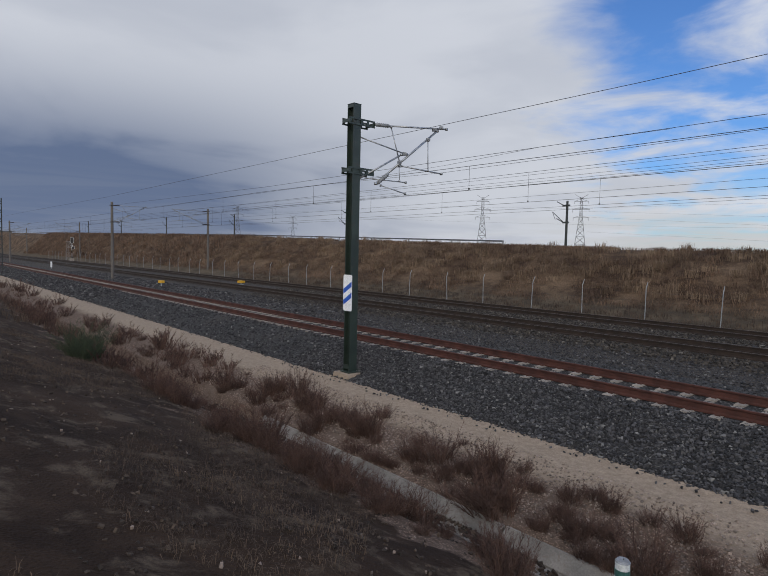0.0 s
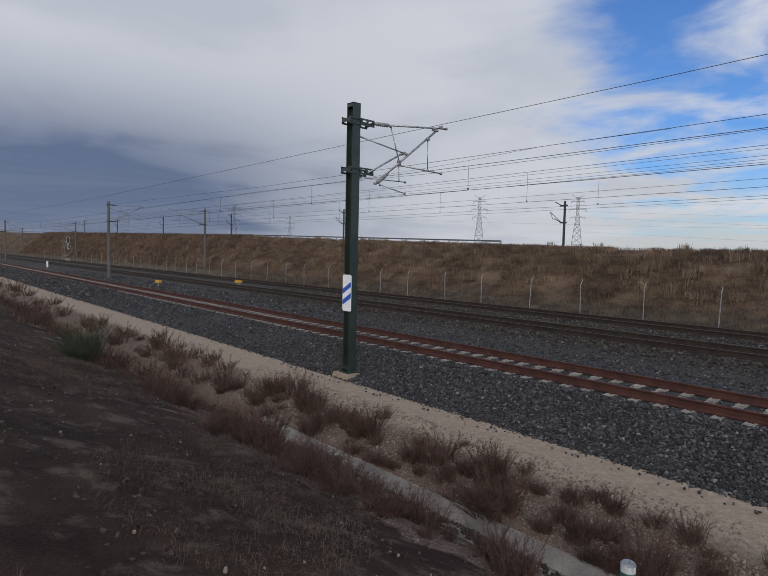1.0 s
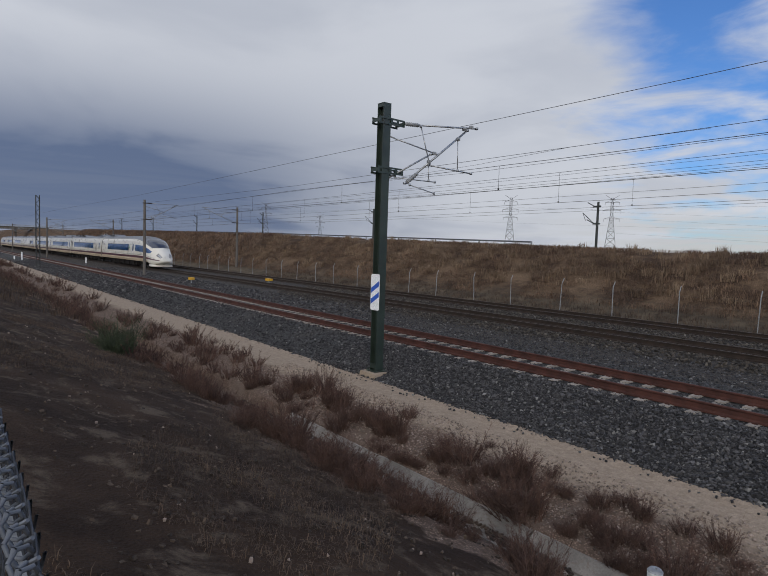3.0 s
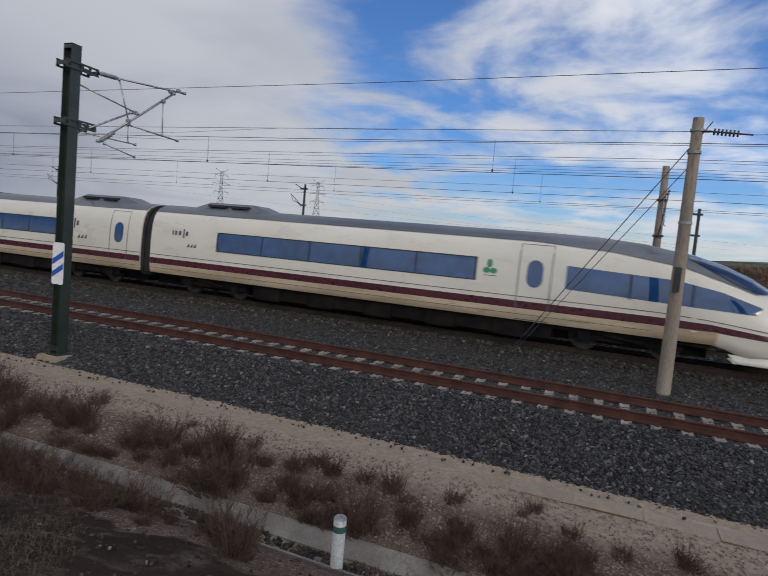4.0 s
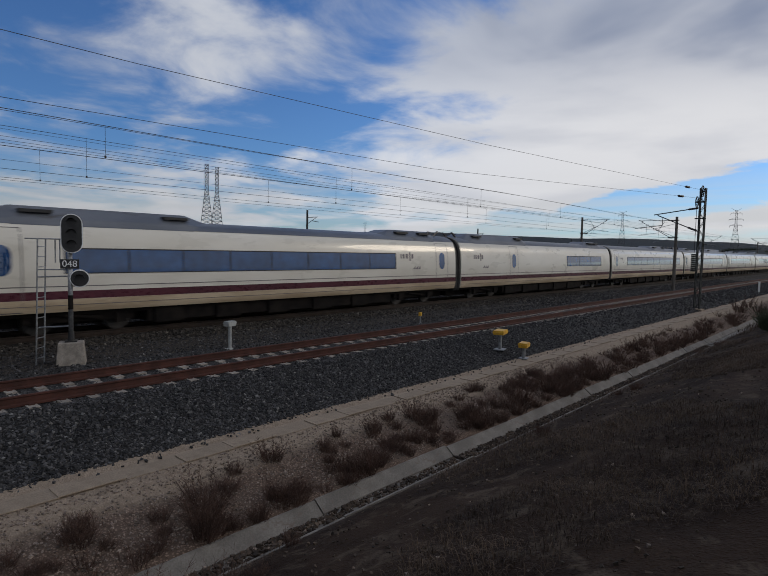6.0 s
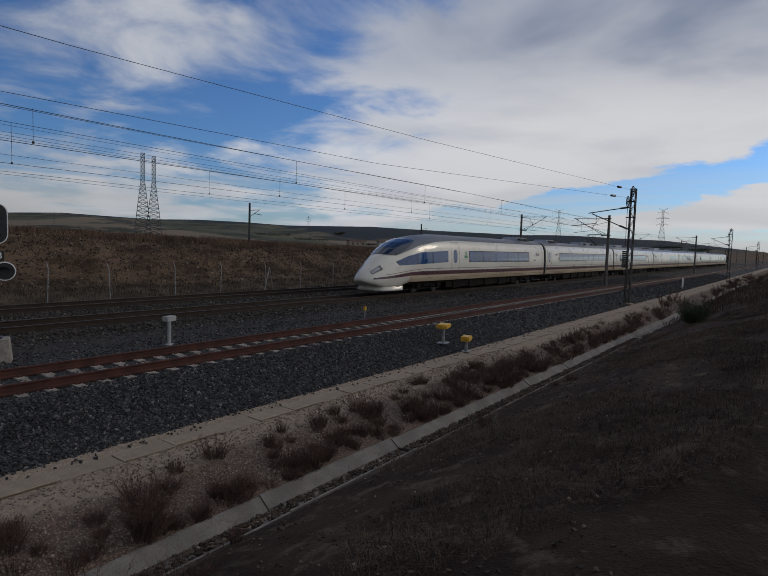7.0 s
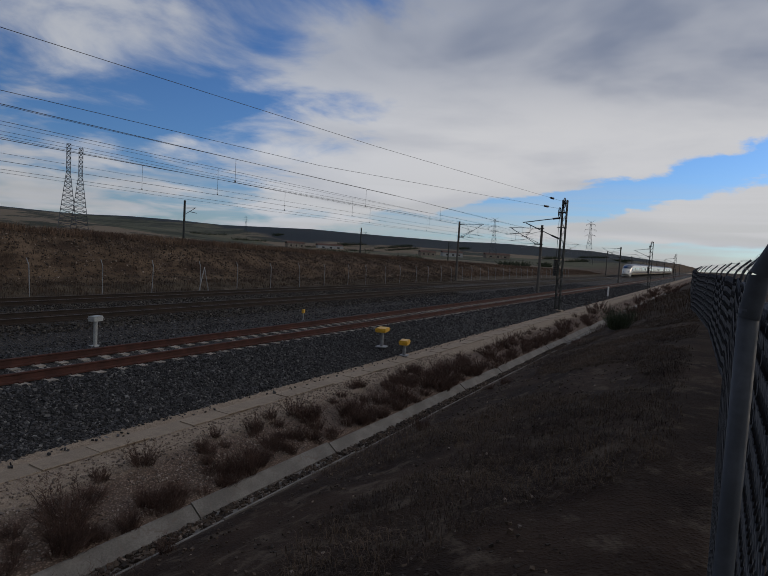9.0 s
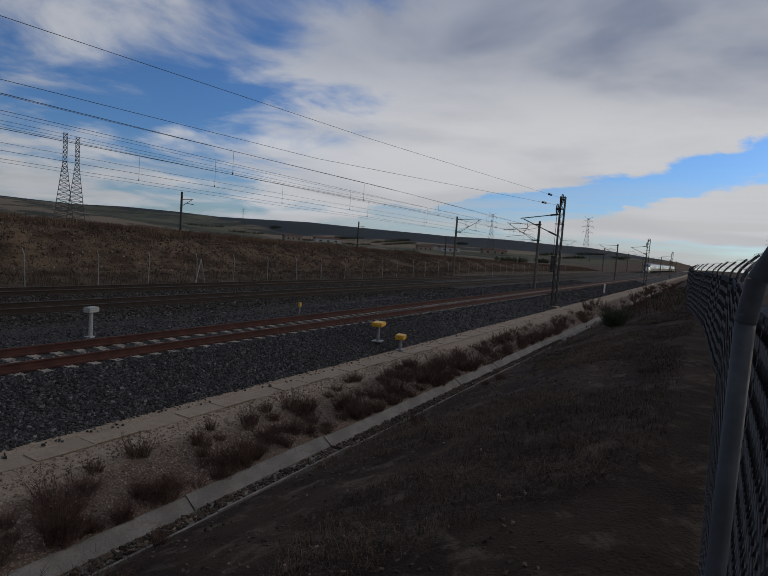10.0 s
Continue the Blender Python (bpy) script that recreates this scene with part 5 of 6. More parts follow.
for x, y, z, h in ((-92.0, 17.2, -0.42, 1.05), (-107.0, 10.7, -0.6, 1.6), (68.0, 10.0, -0.72, 1.25), (-116, 10.5, -0.6, 0.7)):
    post_box(x, y, z, h, 0.24, h * 0.8, WHITE, "short white marker post beside the track", name="marker_post")


def guys():
    g = empty("guy_wires", pose(0, 0, 0))
    tagged(g, "twin steel guy rods bracing the round concrete mast", "guy wires")
    for a, b, r in (((1.68, 16.76, 6.30), (-2.75, 18.0, -0.25), 0.014), ((1.68, 16.76, 5.75), (-2.65, 18.05, -0.25), 0.011)):
        bm = bmesh.new()
        tube(bm, a, b, r, n=6)
        part("guy_rod", bm, POST_STEEL, g)
    bm = bmesh.new()
    tube(bm, (1.88, 16.68, 6.62), (2.05, 16.6, 6.6), 0.03)
    for i in range(7):
        disc(bm, (2.12 + 0.085 * i, 16.58 - 0.02 * i, 6.59 - 0.012 * i), (1, -0.2, -0.1), 0.085, 0.045, 14)
    tube(bm, (2.05, 16.6, 6.6), (2.95, 16.4, 6.48), 0.022)
    tube(bm, (1.86, 16.72, 6.55), (2.06, 16.6, 6.86), 0.014)
    part("strain_insulator", bm, INSULATOR, g, "dark ribbed strain insulator")
    for z in (4.2, 6.05, 6.62):
        bm = bmesh.new()
        tube(bm, (1.74, 16.75, z), (1.74, 16.75, z + 0.07), 0.172, n=16)
        part("mast_band", bm, GALV_DULL, g)
    bm = bmesh.new()
    box(bm, (1.70, 16.60, 2.72), (0.17, 0.14, 0.66))
    part("sign_plate", bm, BLACK, g, "narrow dark plate strapped to the mast")


guys()

# ---- wires ----
wire_run("messenger wire of the siding", [[(-320, 13.0, 7.9), (-190, 13.2, 7.6), (-86, 13.2, 7.25), (-50, 13.2, 6.95), (-12.9, 13.2, 7.0), (-6, 13.2, 7.01), (6, 13.2, 7.13), (20, 12.6, 7.35), (43.7, 10.2, 7.62)]], 0.008)
overhead(16.75, 6.36, 5.42, [-140, -100, -62.6, -30, 1.75, 31, 60.6], 0.05, "the crossover", 18.0, 0.011)
wire_run("dark feeder wire anchored at the concrete mast", [[(-62, 17.1, 7.2), (-30, 16.9, 6.7), (1.75, 16.7, 6.62)], [(2.95, 16.4, 6.48), (20, 15.4, 6.62), (43.7, 10.3, 7.05)]], 0.009)
overhead(MAIN, 6.62, 5.28, SUP_M, 0.10, "the near main track", 10.0)
overhead(FAR, 6.86, 5.5, SUP_F, 0.14, "the far main track", 10.0)
wire_run("thin feeder wire running between the main tracks", [sagging(23.4, 6.72, SUP_M, 0.12, y_swing=0)], 0.008)
wire_run("feeder wire on the far masts", [sagging(30.4, 8.2, SUP_F, 0.2, y_swing=0)])
wire_run("dark contact wire over the main track points", [[(-60, 18.3, 6.7), (-26.1, 18.6, 6.72), (-17.2, 18.6, 6.55), (-4.9, 18.6, 6.63), (12, 18.4, 6.6), (31, 18.2, 6.7), (60.6, 17.6, 6.5)]], 0.008)
wire_run("thin jumper wire joining the crossover wire", [[(-22, 17.1, 6.42), (-15.5, 16.9, 6.50), (-11, 16.8, 6.66), (-6.7, 16.75, 6.62)]], 0.006)
for label, pts in (("distant power line wire between the pylons", [(-900, 420, 62), (-311, 340, 41.8), (-200, 340, 35.1), (-86, 340, 32.9), (60, 340, 36)]), ("distant power line wire between the pylons", [(-190, 340, 33), (-85, 340, 25.8), (80, 340, 20)]),
                   ("distant power line wire between the pylons", [(-190, 340, 29.2), (-85, 340, 21.3), (60, 340, 17)]), ("distant power line wire between the pylons", [(-442, 340, 37.2), (-280, 340, 28.3), (-123, 340, 21.2), (40, 340, 16)]), ("low distant telephone wire", [(-189, 340, 19.6), (-84.5, 340, 13.2), (20, 340, 9)])):
    wire_run(label, [pts], 0.035)
wire_run("earth wire on the far masts", [sagging(30.4, 5.9, SUP_F, 0.2, y_swing=0)])


wire_run("second feeder wire between the main tracks", [sagging(24.6, 6.05, SUP_M, 0.10, y_swing=0)], 0.008)
wire_run("return wire beyond the far track", [sagging(28.2, 7.35, SUP_F, 0.16, y_swing=0)])
for c, d in (((41.3, 10.44, 7.592), (1, -0.101, 0.011)), ((41.3, 10.82, 7.006), (1, -0.215, 0.018))):
    bm = bmesh.new()
    for i in range(5):
        disc(bm, Vector(c) + Vector(d).normalized() * 0.12 * (i - 2), d, 0.075, 0.06, 10)
    tube(bm, Vector(c) - Vector(d).normalized() * 0.42, Vector(c) + Vector(d).normalized() * 0.42, 0.025, n=6)
    tagged(part("strain_insulator", bm, INSULATOR), "dark ribbed strain insulator in the overhead wire", "insulator", group="strain insulators")


# ---- fences ----
def far_fence():
    f = empty("wire_fence")
    tagged(f, "thin wire fence with bent-topped pale posts below the bank", "fence")
    bm = bmesh.new()
    tube(bm, (0, 0, 0), (0, 0, 1.75), 0.024, n=6)
    tube(bm, (0, 0, 1.75), (0.0, 0.16, 2.08), 0.022, n=6)
    me = mesh_of("fence_post", bm, GALV_DULL)
    for i in range(-42, 44):
        x = -12.45 + 3.45 * i + 0.2 * math.sin(i * 2.9)
        ob = new("fence_post", me)
        ob.parent = f
        ob.matrix_basis = pose(x, 28.95, ground_z(x, 28.95) - 0.03, 1.5 * math.sin(i * 1.3), 2.0 * math.sin(i * 2.1), 8 * math.sin(i))
    for z in (0.15, 0.6, 1.05, 1.5):
        bm = bmesh.new()
        chain(bm, [(-155 + 10 * i, 28.95, -0.33 + z) for i in range(30)], 0.004, 3)
        part("strand", bm, WIRE, f)
    for x in (25.5, 26.3):
        bm = bmesh.new()
        tube(bm, (x, 28.95, -0.3), (25.9, 28.95, 1.3), 0.03, n=6)
        part("brace", bm, GALV, f)


far_fence()


FENCE_BEND = [(12.0, 0.0), (22.0, 0.52), (35.0, 1.72), (75.0, 3.9), (120.0, 6.2)]


def fence_y(x):
    return lerp_list(x, FENCE_BEND) + 0.062 - 0.016 * smooth01(-1.9, -0.6, x) - 0.014 * smooth01(-0.4, 0.9, x) - 0.027 * max(0.0, x)


def fence_top(x):
    if x < 0:
        return 2.57 + 0.03 * math.sin(x * 1.7) + 0.25 * smooth01(-6, -12, x)
    return 2.55 + 0.29 * smooth01(0.3, 1.5, x) + 0.02 * math.sin(x * 1.4)


def near_fence():
    f = empty("chain_link_fence")
    tagged(f, "galvanised chain-link fence with bent arms carrying barbed wire", "fence")
    verts, faces = [], []

    def strand(pts, r):
        base = len(verts)
        for p in pts:
            for k in range(3):
                a = 2.094 * k
                verts.append((p[0] + r * 0.6 * math.cos(a), p[1] + r * math.sin(a), p[2] + r * 0.8 * math.cos(a)))
        for i in range(len(pts) - 1):
            for k in range(3):
                faces.append((base + 3 * i + k, base + 3 * i + (k + 1) % 3, base + 3 * i + 3 + (k + 1) % 3, base + 3 * i + 3 + k))

    for x0, x1, cell, r in ((-7, 1.1, 0.055, 0.0024), (1.1, 7.5, 0.046, 0.0034), (-34, -7, 0.11, 0.004), (-110, -34, 0.3, 0.012), (7.5, 44, 0.11, 0.009), (44, 120, 0.3, 0.012)):
        n = int((x1 - x0) / cell)
        for i in range(n):
            x = x0 + i * cell
            z0 = ground_z(x, fence_y(x)) + 0.02
            h = fence_top(x) - z0
            m = int(h / cell)
            pts = []
            for j in range(m + 1):
                side = 0.5 if (j + i) % 2 else 0.0
                bulge = (0.03 * math.sin(2.2 * j * h / m + x) + 0.012 * math.sin(5 * x)) * (1 - 0.9 * smooth01(0.8, 2.0, x))
                xx = x + (cell if (j % 2) else 0) * 1.0
                pts.append((xx, fence_y(xx) + bulge * 0.7 + 0.004 * side + 0.075 * (1 - j / m) * smooth01(-0.4, 0.9, xx), z0 + h * j / m))
            strand(pts, r)
            strand([(2 * x + cell - p[0], p[1] - 0.004, p[2]) for p in pts], r)
    mesh = raw("chain_link", verts, faces, MESH_WIRE, f, True)
    tagged(mesh, "woven grey chain-link wire", kind="stuff")
    # twisted top edge: two wires wound round each other, with the cut ends standing out
    for ph, k in ((0.0, 0.014), (2.4, 0.009)):
        bm = bmesh.new()
        chain(bm, [(x, fence_y(x) - 0.004 + k * math.cos(114.2 * x + ph), fence_top(x) - 0.014 + k * math.sin(114.2 * x + ph)) for x in [-7 + 0.0092 * i for i in range(1500)]], 0.0030, 7)
        part("twisted_edge", bm, EDGE_WIRE, f, "twisted wire along the top edge", True)
    bm = bmesh.new()
    for i in range(115):
        x = -7 + i * 0.055
        y, z = fence_y(x), fence_top(x)
        tube(bm, (x, y, z - 0.010), (x + 0.016, y + 0.010, z + 0.002), 0.0030, n=5)
    tagged(part("wire_fringe", bm, EDGE_WIRE, f, "cut wire ends along the top"), kind="stuff")
    bm = bmesh.new()
    chain(bm, [(x, fence_y(x), fence_top(x) - 0.06) for x in [-34 + 0.8 * i for i in range(98)]], 0.004, 4)
    part("tension_wire", bm, GALV, f, "straight tension wire")
    bm = bmesh.new()
    chain(bm, [(x, fence_y(x), 1.75) for x in [-34 + 0.8 * i for i in range(98)]], 0.003, 4)
    part("tension_wire", bm, GALV, f, "straight tension wire")
    for x in [1.5 + 3.0 * i for i in range(40)] + [-2.05 - 3.0 * i for i in range(36)]:
        y = fence_y(x) - 0.040 if x > 2 else 0.058 if x > 0 else fence_y(x) - 0.085
        z = ground_z(x, y)
        top = fence_top(x) + (0.0 if x > 0 else -0.02)
        bm = bmesh.new()
        tube(bm, (x, y, z), (x, y, top), 0.020, n=12)
        arm = [(x, y, top - 0.02), (x, y - 0.012, top + 0.07), (x, y - 0.045, top + 0.14), (x, y - 0.10, top + 0.21), (x, y - 0.20, top + 0.31), (x, y - 0.26, top + 0.37)]
        chain(bm, arm, 0.021, 12)
        part("fence_post", bm, POST_STEEL, f, "round post with a bent top arm", True)
    for k, (dy, dz) in enumerate(((-0.03, 0.13), (-0.10, 0.22), (-0.20, 0.33))):
        for xs in ([1.5 + 1.5 * i for i in range(27)], [-2.05 - 1.5 * i for i in range(21)]):
            bm = bmesh.new()
            chain(bm, [(x, fence_y(x) - 0.045 + dy, fence_top(x) + 0.02 + dz) for x in xs], 0.0022, 4)
            for x in [xs[0] + (xs[-1] - xs[0]) * i / 160 for i in range(160)]:
                y, z = fence_y(x) - 0.045 + dy, fence_top(x) + 0.02 + dz
                tube(bm, (x - 0.012, y - 0.02, z - 0.02), (x + 0.012, y + 0.02, z + 0.02), 0.0015, n=3, caps=False)
            part("barbed_wire", bm, GALV_DULL, f, "barbed wire strand")


near_fence()


# ---- the bank, its masts, the bridge and the far pylons ----
def bank_mast(x):
    y = 45.0
    z = ground_z(x, y) - 0.05
    m = empty("line_mast", pose(x, y, z))
    tagged(m, "slender dark steel mast with cross arms on the bank", "line mast", group="masts on the bank")
    bm = bmesh.new()
    tube(bm, (0, 0, 0), (0, 0, 4.25), 0.12, 0.10, 8)
    part("column", bm, GREEN_FAR, m)
    if x > 20:
        for name, p, q in (("cross_arm", (0, 0, 3.5), (1.15, -0.3, 3.62)), ("strut", (0, 0, 2.85), (1.0, -0.26, 3.55)), ("strut", (0.5, -0.1, 3.2), (1.3, -0.3, 3.1))):
            bm = bmesh.new()
            tube(bm, p, q, 0.03, n=6)
            part(name, bm, GREEN_FAR, m)
        return
    for zz, w in ((3.85, 0.5), (2.35, 0.45)):
        bm = bmesh.new()
        box(bm, (-0.1, 0, zz), (w * 1.4, 0.12, 0.14))
        tube(bm, (-0.3, 0, zz), (-0.85, -0.3, zz + 0.35), 0.04, n=5)
        part("cross_arm", bm, GREEN_FAR, m)
    bm = bmesh.new()
    tube(bm, (-0.35, 0, 2.4), (-1.15, -0.5, 3.3), 0.03, n=5)
    tube(bm, (-1.15, -0.5, 3.3), (-0.9, -0.4, 2.6), 0.02, n=5)
    part("strut", bm, GREEN_FAR, m)


for k in range(-5, 5):
    bank_mast(-26.6 + 32.05 * k)


def pylon(x, y, top, base, label, twin=False):
    p = empty("power_pylon", pose(x, y, base, 0, 0, math.degrees(math.atan2(-x, y))))
    tagged(p, label, "power pylon", group="power pylons")
    h = top - base
    bm = bmesh.new()
    t = h * 0.0032
    wide = (lambda f: h * (0.085 * (1 - f / 0.72) + 0.018 if f < 0.72 else 0.018))
    levels = [0, 0.14, 0.27, 0.38, 0.48, 0.56, 0.64, 0.72, 0.80, 0.88, 0.96]
    if twin:
        levels = [i / 22 for i in range(23)]
    for a, b in zip(levels, levels[1:]):
        wa, wb = wide(a), wide(b)
        for sx, sy in ((-1, -1), (1, -1), (1, 1), (-1, 1)):
            tube(bm, (sx * wa, sy * wa, a * h), (sx * wb, sy * wb, b * h), t, n=4, caps=False)
        for s in (-1, 1):
            for q in (1, -1):
                tube(bm, (-q * wa, s * wa, a * h), (q * wb, s * wb, b * h), t * 0.6, n=4, caps=False)
                tube(bm, (s * wa, -q * wa, a * h), (s * wb, q * wb, b * h), t * 0.6, n=4, caps=False)
            tube(bm, (-wb, s * wb, b * h), (wb, s * wb, b * h), t * 0.6, n=4, caps=False)
    part("lattice_tower", bm, PYLON, p)
    if not twin:
        for f, w in ((0.66, 0.105), (0.78, 0.12), (0.90, 0.095)):
            bm = bmesh.new()
            for s in (-1, 1):
                tube(bm, (0, 0, f * h), (s * w * h, 0, f * h), t, n=4)
                tube(bm, (0, 0, (f + 0.035) * h), (s * w * h, 0, f * h), t * 0.7, n=4)
                tube(bm, (s * w * h, 0, f * h), (s * w * h, 0, (f - 0.04) * h), t * 0.8, n=4)
            part("cross_arm", bm, PYLON, p)
        bm = bmesh.new()
        for s in (-1, 1):
            tube(bm, (0, 0, 0.94 * h), (s * 0.09 * h, 0, h), t, n=4)
        part("earth_wire_horn", bm, PYLON, p)


def on_ray(az, el, r):
    a = math.radians(az)
    return -r * math.sin(a), r * math.cos(a), 2.91 + r * math.tan(math.radians(el))


for az, el, r, twin in ((38.7, 6.0, 420, False), (29.3, 6.0, 420, False), (63.3, 4.5, 700, False), (57.9, 3.6, 800, False), (-30.0, 7.95, 200, True), (-30.95, 7.7, 203, True),
                        (-45.6, 2.9, 900, False), (-70.6, 4.2, 640, False), (-79.7, 4.3, 620, False), (-94.5, 3.2, 700, False), (-22.8, 2.2, 900, False), (-28.6, 2.0, 1000, False)):
    x, y, top = on_ray(az, el, r)
    pylon(x, y, top, ground_z(x, y) - 0.5, "grey steel lattice power pylon with cross arms" if not twin else "tall narrow grey lattice tower behind the bank", twin)


def guard_rail():
    g = empty("guard_rail")
    tagged(g, "dull grey steel guard rail along the top of the bank", "guard rail")
    bm = bmesh.new()
    xs = [-300 + 6 * i for i in range(46)]
    for z in (0.16, 0.23):
        chain(bm, [(x, 40.4, lerp_list(x, CREST) + z) for x in xs], 0.035, 5)
    part("rail", bm, POST_STEEL, g)
    bm = bmesh.new()
    box(bm, (0, 0, -0.02), (0.08, 0.12, 0.56))
    me = mesh_of("post", bm, GALV_DULL)
    for x in xs:
        ob = new("post", me)
        ob.parent, ob.location = g, (x, 40.4, lerp_list(x, CREST))


guard_rail()


def bridge():
    b = empty("road_bridge", pose(-335, 0, 0))
    tagged(b, "pale concrete road bridge over the tracks on round piers", "bridge")
    bm = bmesh.new()
    box(bm, (0, 28.5, 8.85), (9, 33, 1.1))
    box(bm, (0, 28.5, 9.45), (9.8, 33, 0.2))
    part("deck", bm, POLE_FAR, b)
    for y in (12.6, 17.3, 23.6, 31.0, 38.0):
        bm = bmesh.new()
        tube(bm, (0, y, -0.8), (0, y, 8.3), 0.45, n=12)
        part("pier", bm, POLE_FAR, b)
    for x in (-4.6, 4.6):
        bm = bmesh.new()
        for z in (10.0, 10.45):
            tube(bm, (x, 12, z), (x, 45, z), 0.05, n=5)
        for i in range(17):
            tube(bm, (x, 12.2 + 2 * i, 9.5), (x, 12.2 + 2 * i, 10.45), 0.04, n=5)
        part("railing", bm, GALV_DULL, b)


bridge()


# ---- plants ----
def blades(name, count, region, height, width, material, label, seed, per=6, spread=0.12, keep=None, lean=0.45):
    """Tufts of dead grass, one joined field."""
    rg = random.Random(seed)
    verts, faces = [], []
    x0, x1, y0, y1 = region
    for _ in range(count):
        x, y = rg.uniform(x0, x1), rg.uniform(y0, y1)
        if keep and noise.noise((x * 0.25, y * 0.35, 3.0)) < keep:
            continue
        z = ground_z(x, y) - 0.02
        h = height * rg.uniform(0.5, 1.25)
        for _ in range(per):
            a, l = rg.uniform(0, 6.283), rg.uniform(0.3, 1.0)
            bx, by = x + rg.uniform(-1, 1) * spread, y + rg.uniform(-1, 1) * spread
            dx, dy = math.cos(a), math.sin(a)
            w = width * rg.uniform(0.7, 1.3)
            k = len(verts)
            tip = (bx + dx * h * lean * l, by + dy * h * lean * l, z + h * (1.1 - 0.78 * min(1.0, lean) * l))
            mid = (bx + dx * h * 0.29 * lean * l, by + dy * h * 0.29 * lean * l, z + h * 0.55)
            verts += [(bx - dy * w, by + dx * w, z), (bx + dy * w, by - dx * w, z), (mid[0] + dy * w * 0.8, mid[1] - dx * w * 0.8, mid[2]), (mid[0] - dy * w * 0.8, mid[1] + dx * w * 0.8, mid[2]), tip]
            faces += [(k, k + 1, k + 2, k + 3), (k + 3, k + 2, k + 4)]
    tagged(raw(name, verts, faces, material), label, "grass", kind="stuff")


def bush_mesh(seed, stems, height, width, material, lean=0.55, thick=1.0):
    rg = random.Random(seed)
    verts, faces = [], []

    def strip(p, q, w0, w1):
        d = (q - p)
        s = d.cross(Vector((rg.uniform(-1, 1), rg.uniform(-1, 1), 0.2))).normalized()
        k = len(verts)
        verts.extend([tuple(p - s * w0), tuple(p + s * w0), tuple(q + s * w1), tuple(q - s * w1)])
        faces.append((k, k + 1, k + 2, k + 3))

    for _ in range(stems):
        a, l = rg.uniform(0, 6.283), rg.uniform(0.05, lean) * rg.uniform(0.5, 1.2)
        p = Vector((math.cos(a) * rg.uniform(0, 0.3) * width, math.sin(a) * rg.uniform(0, 0.3) * width, 0))
        h = height * rg.choice((rg.uniform(0.3, 0.7), rg.uniform(0.5, 1.15)))
        d = Vector((math.cos(a) * l, math.sin(a) * l, 1.0)).normalized()
        for j in range(3):
            q = p + d * h / 3 + Vector((rg.uniform(-1, 1), rg.uniform(-1, 1), 0)) * h * 0.03
            strip(p, q, thick * width * 0.006 * (1 - 0.25 * j), thick * (width * 0.006 * (0.75 - 0.25 * j) + 0.0008))
            for _ in range(5 + 3 * j):
                u = p.lerp(q, rg.random())
                b = (d + Vector((rg.uniform(-1, 1), rg.uniform(-1, 1), rg.uniform(-0.5, 0.6))) * 1.1).normalized()
                strip(u, u + b * h * rg.uniform(0.08, 0.22), thick * width * 0.0028, thick * width * 0.0010)
            p, d = q, (d + Vector((rg.uniform(-1, 1), rg.uniform(-1, 1), 0.1)) * 0.18).normalized()
    me = bpy.data.meshes.new("twigs")
    me.from_pydata(verts, [], faces)
    me.materials.append(material)
    return me


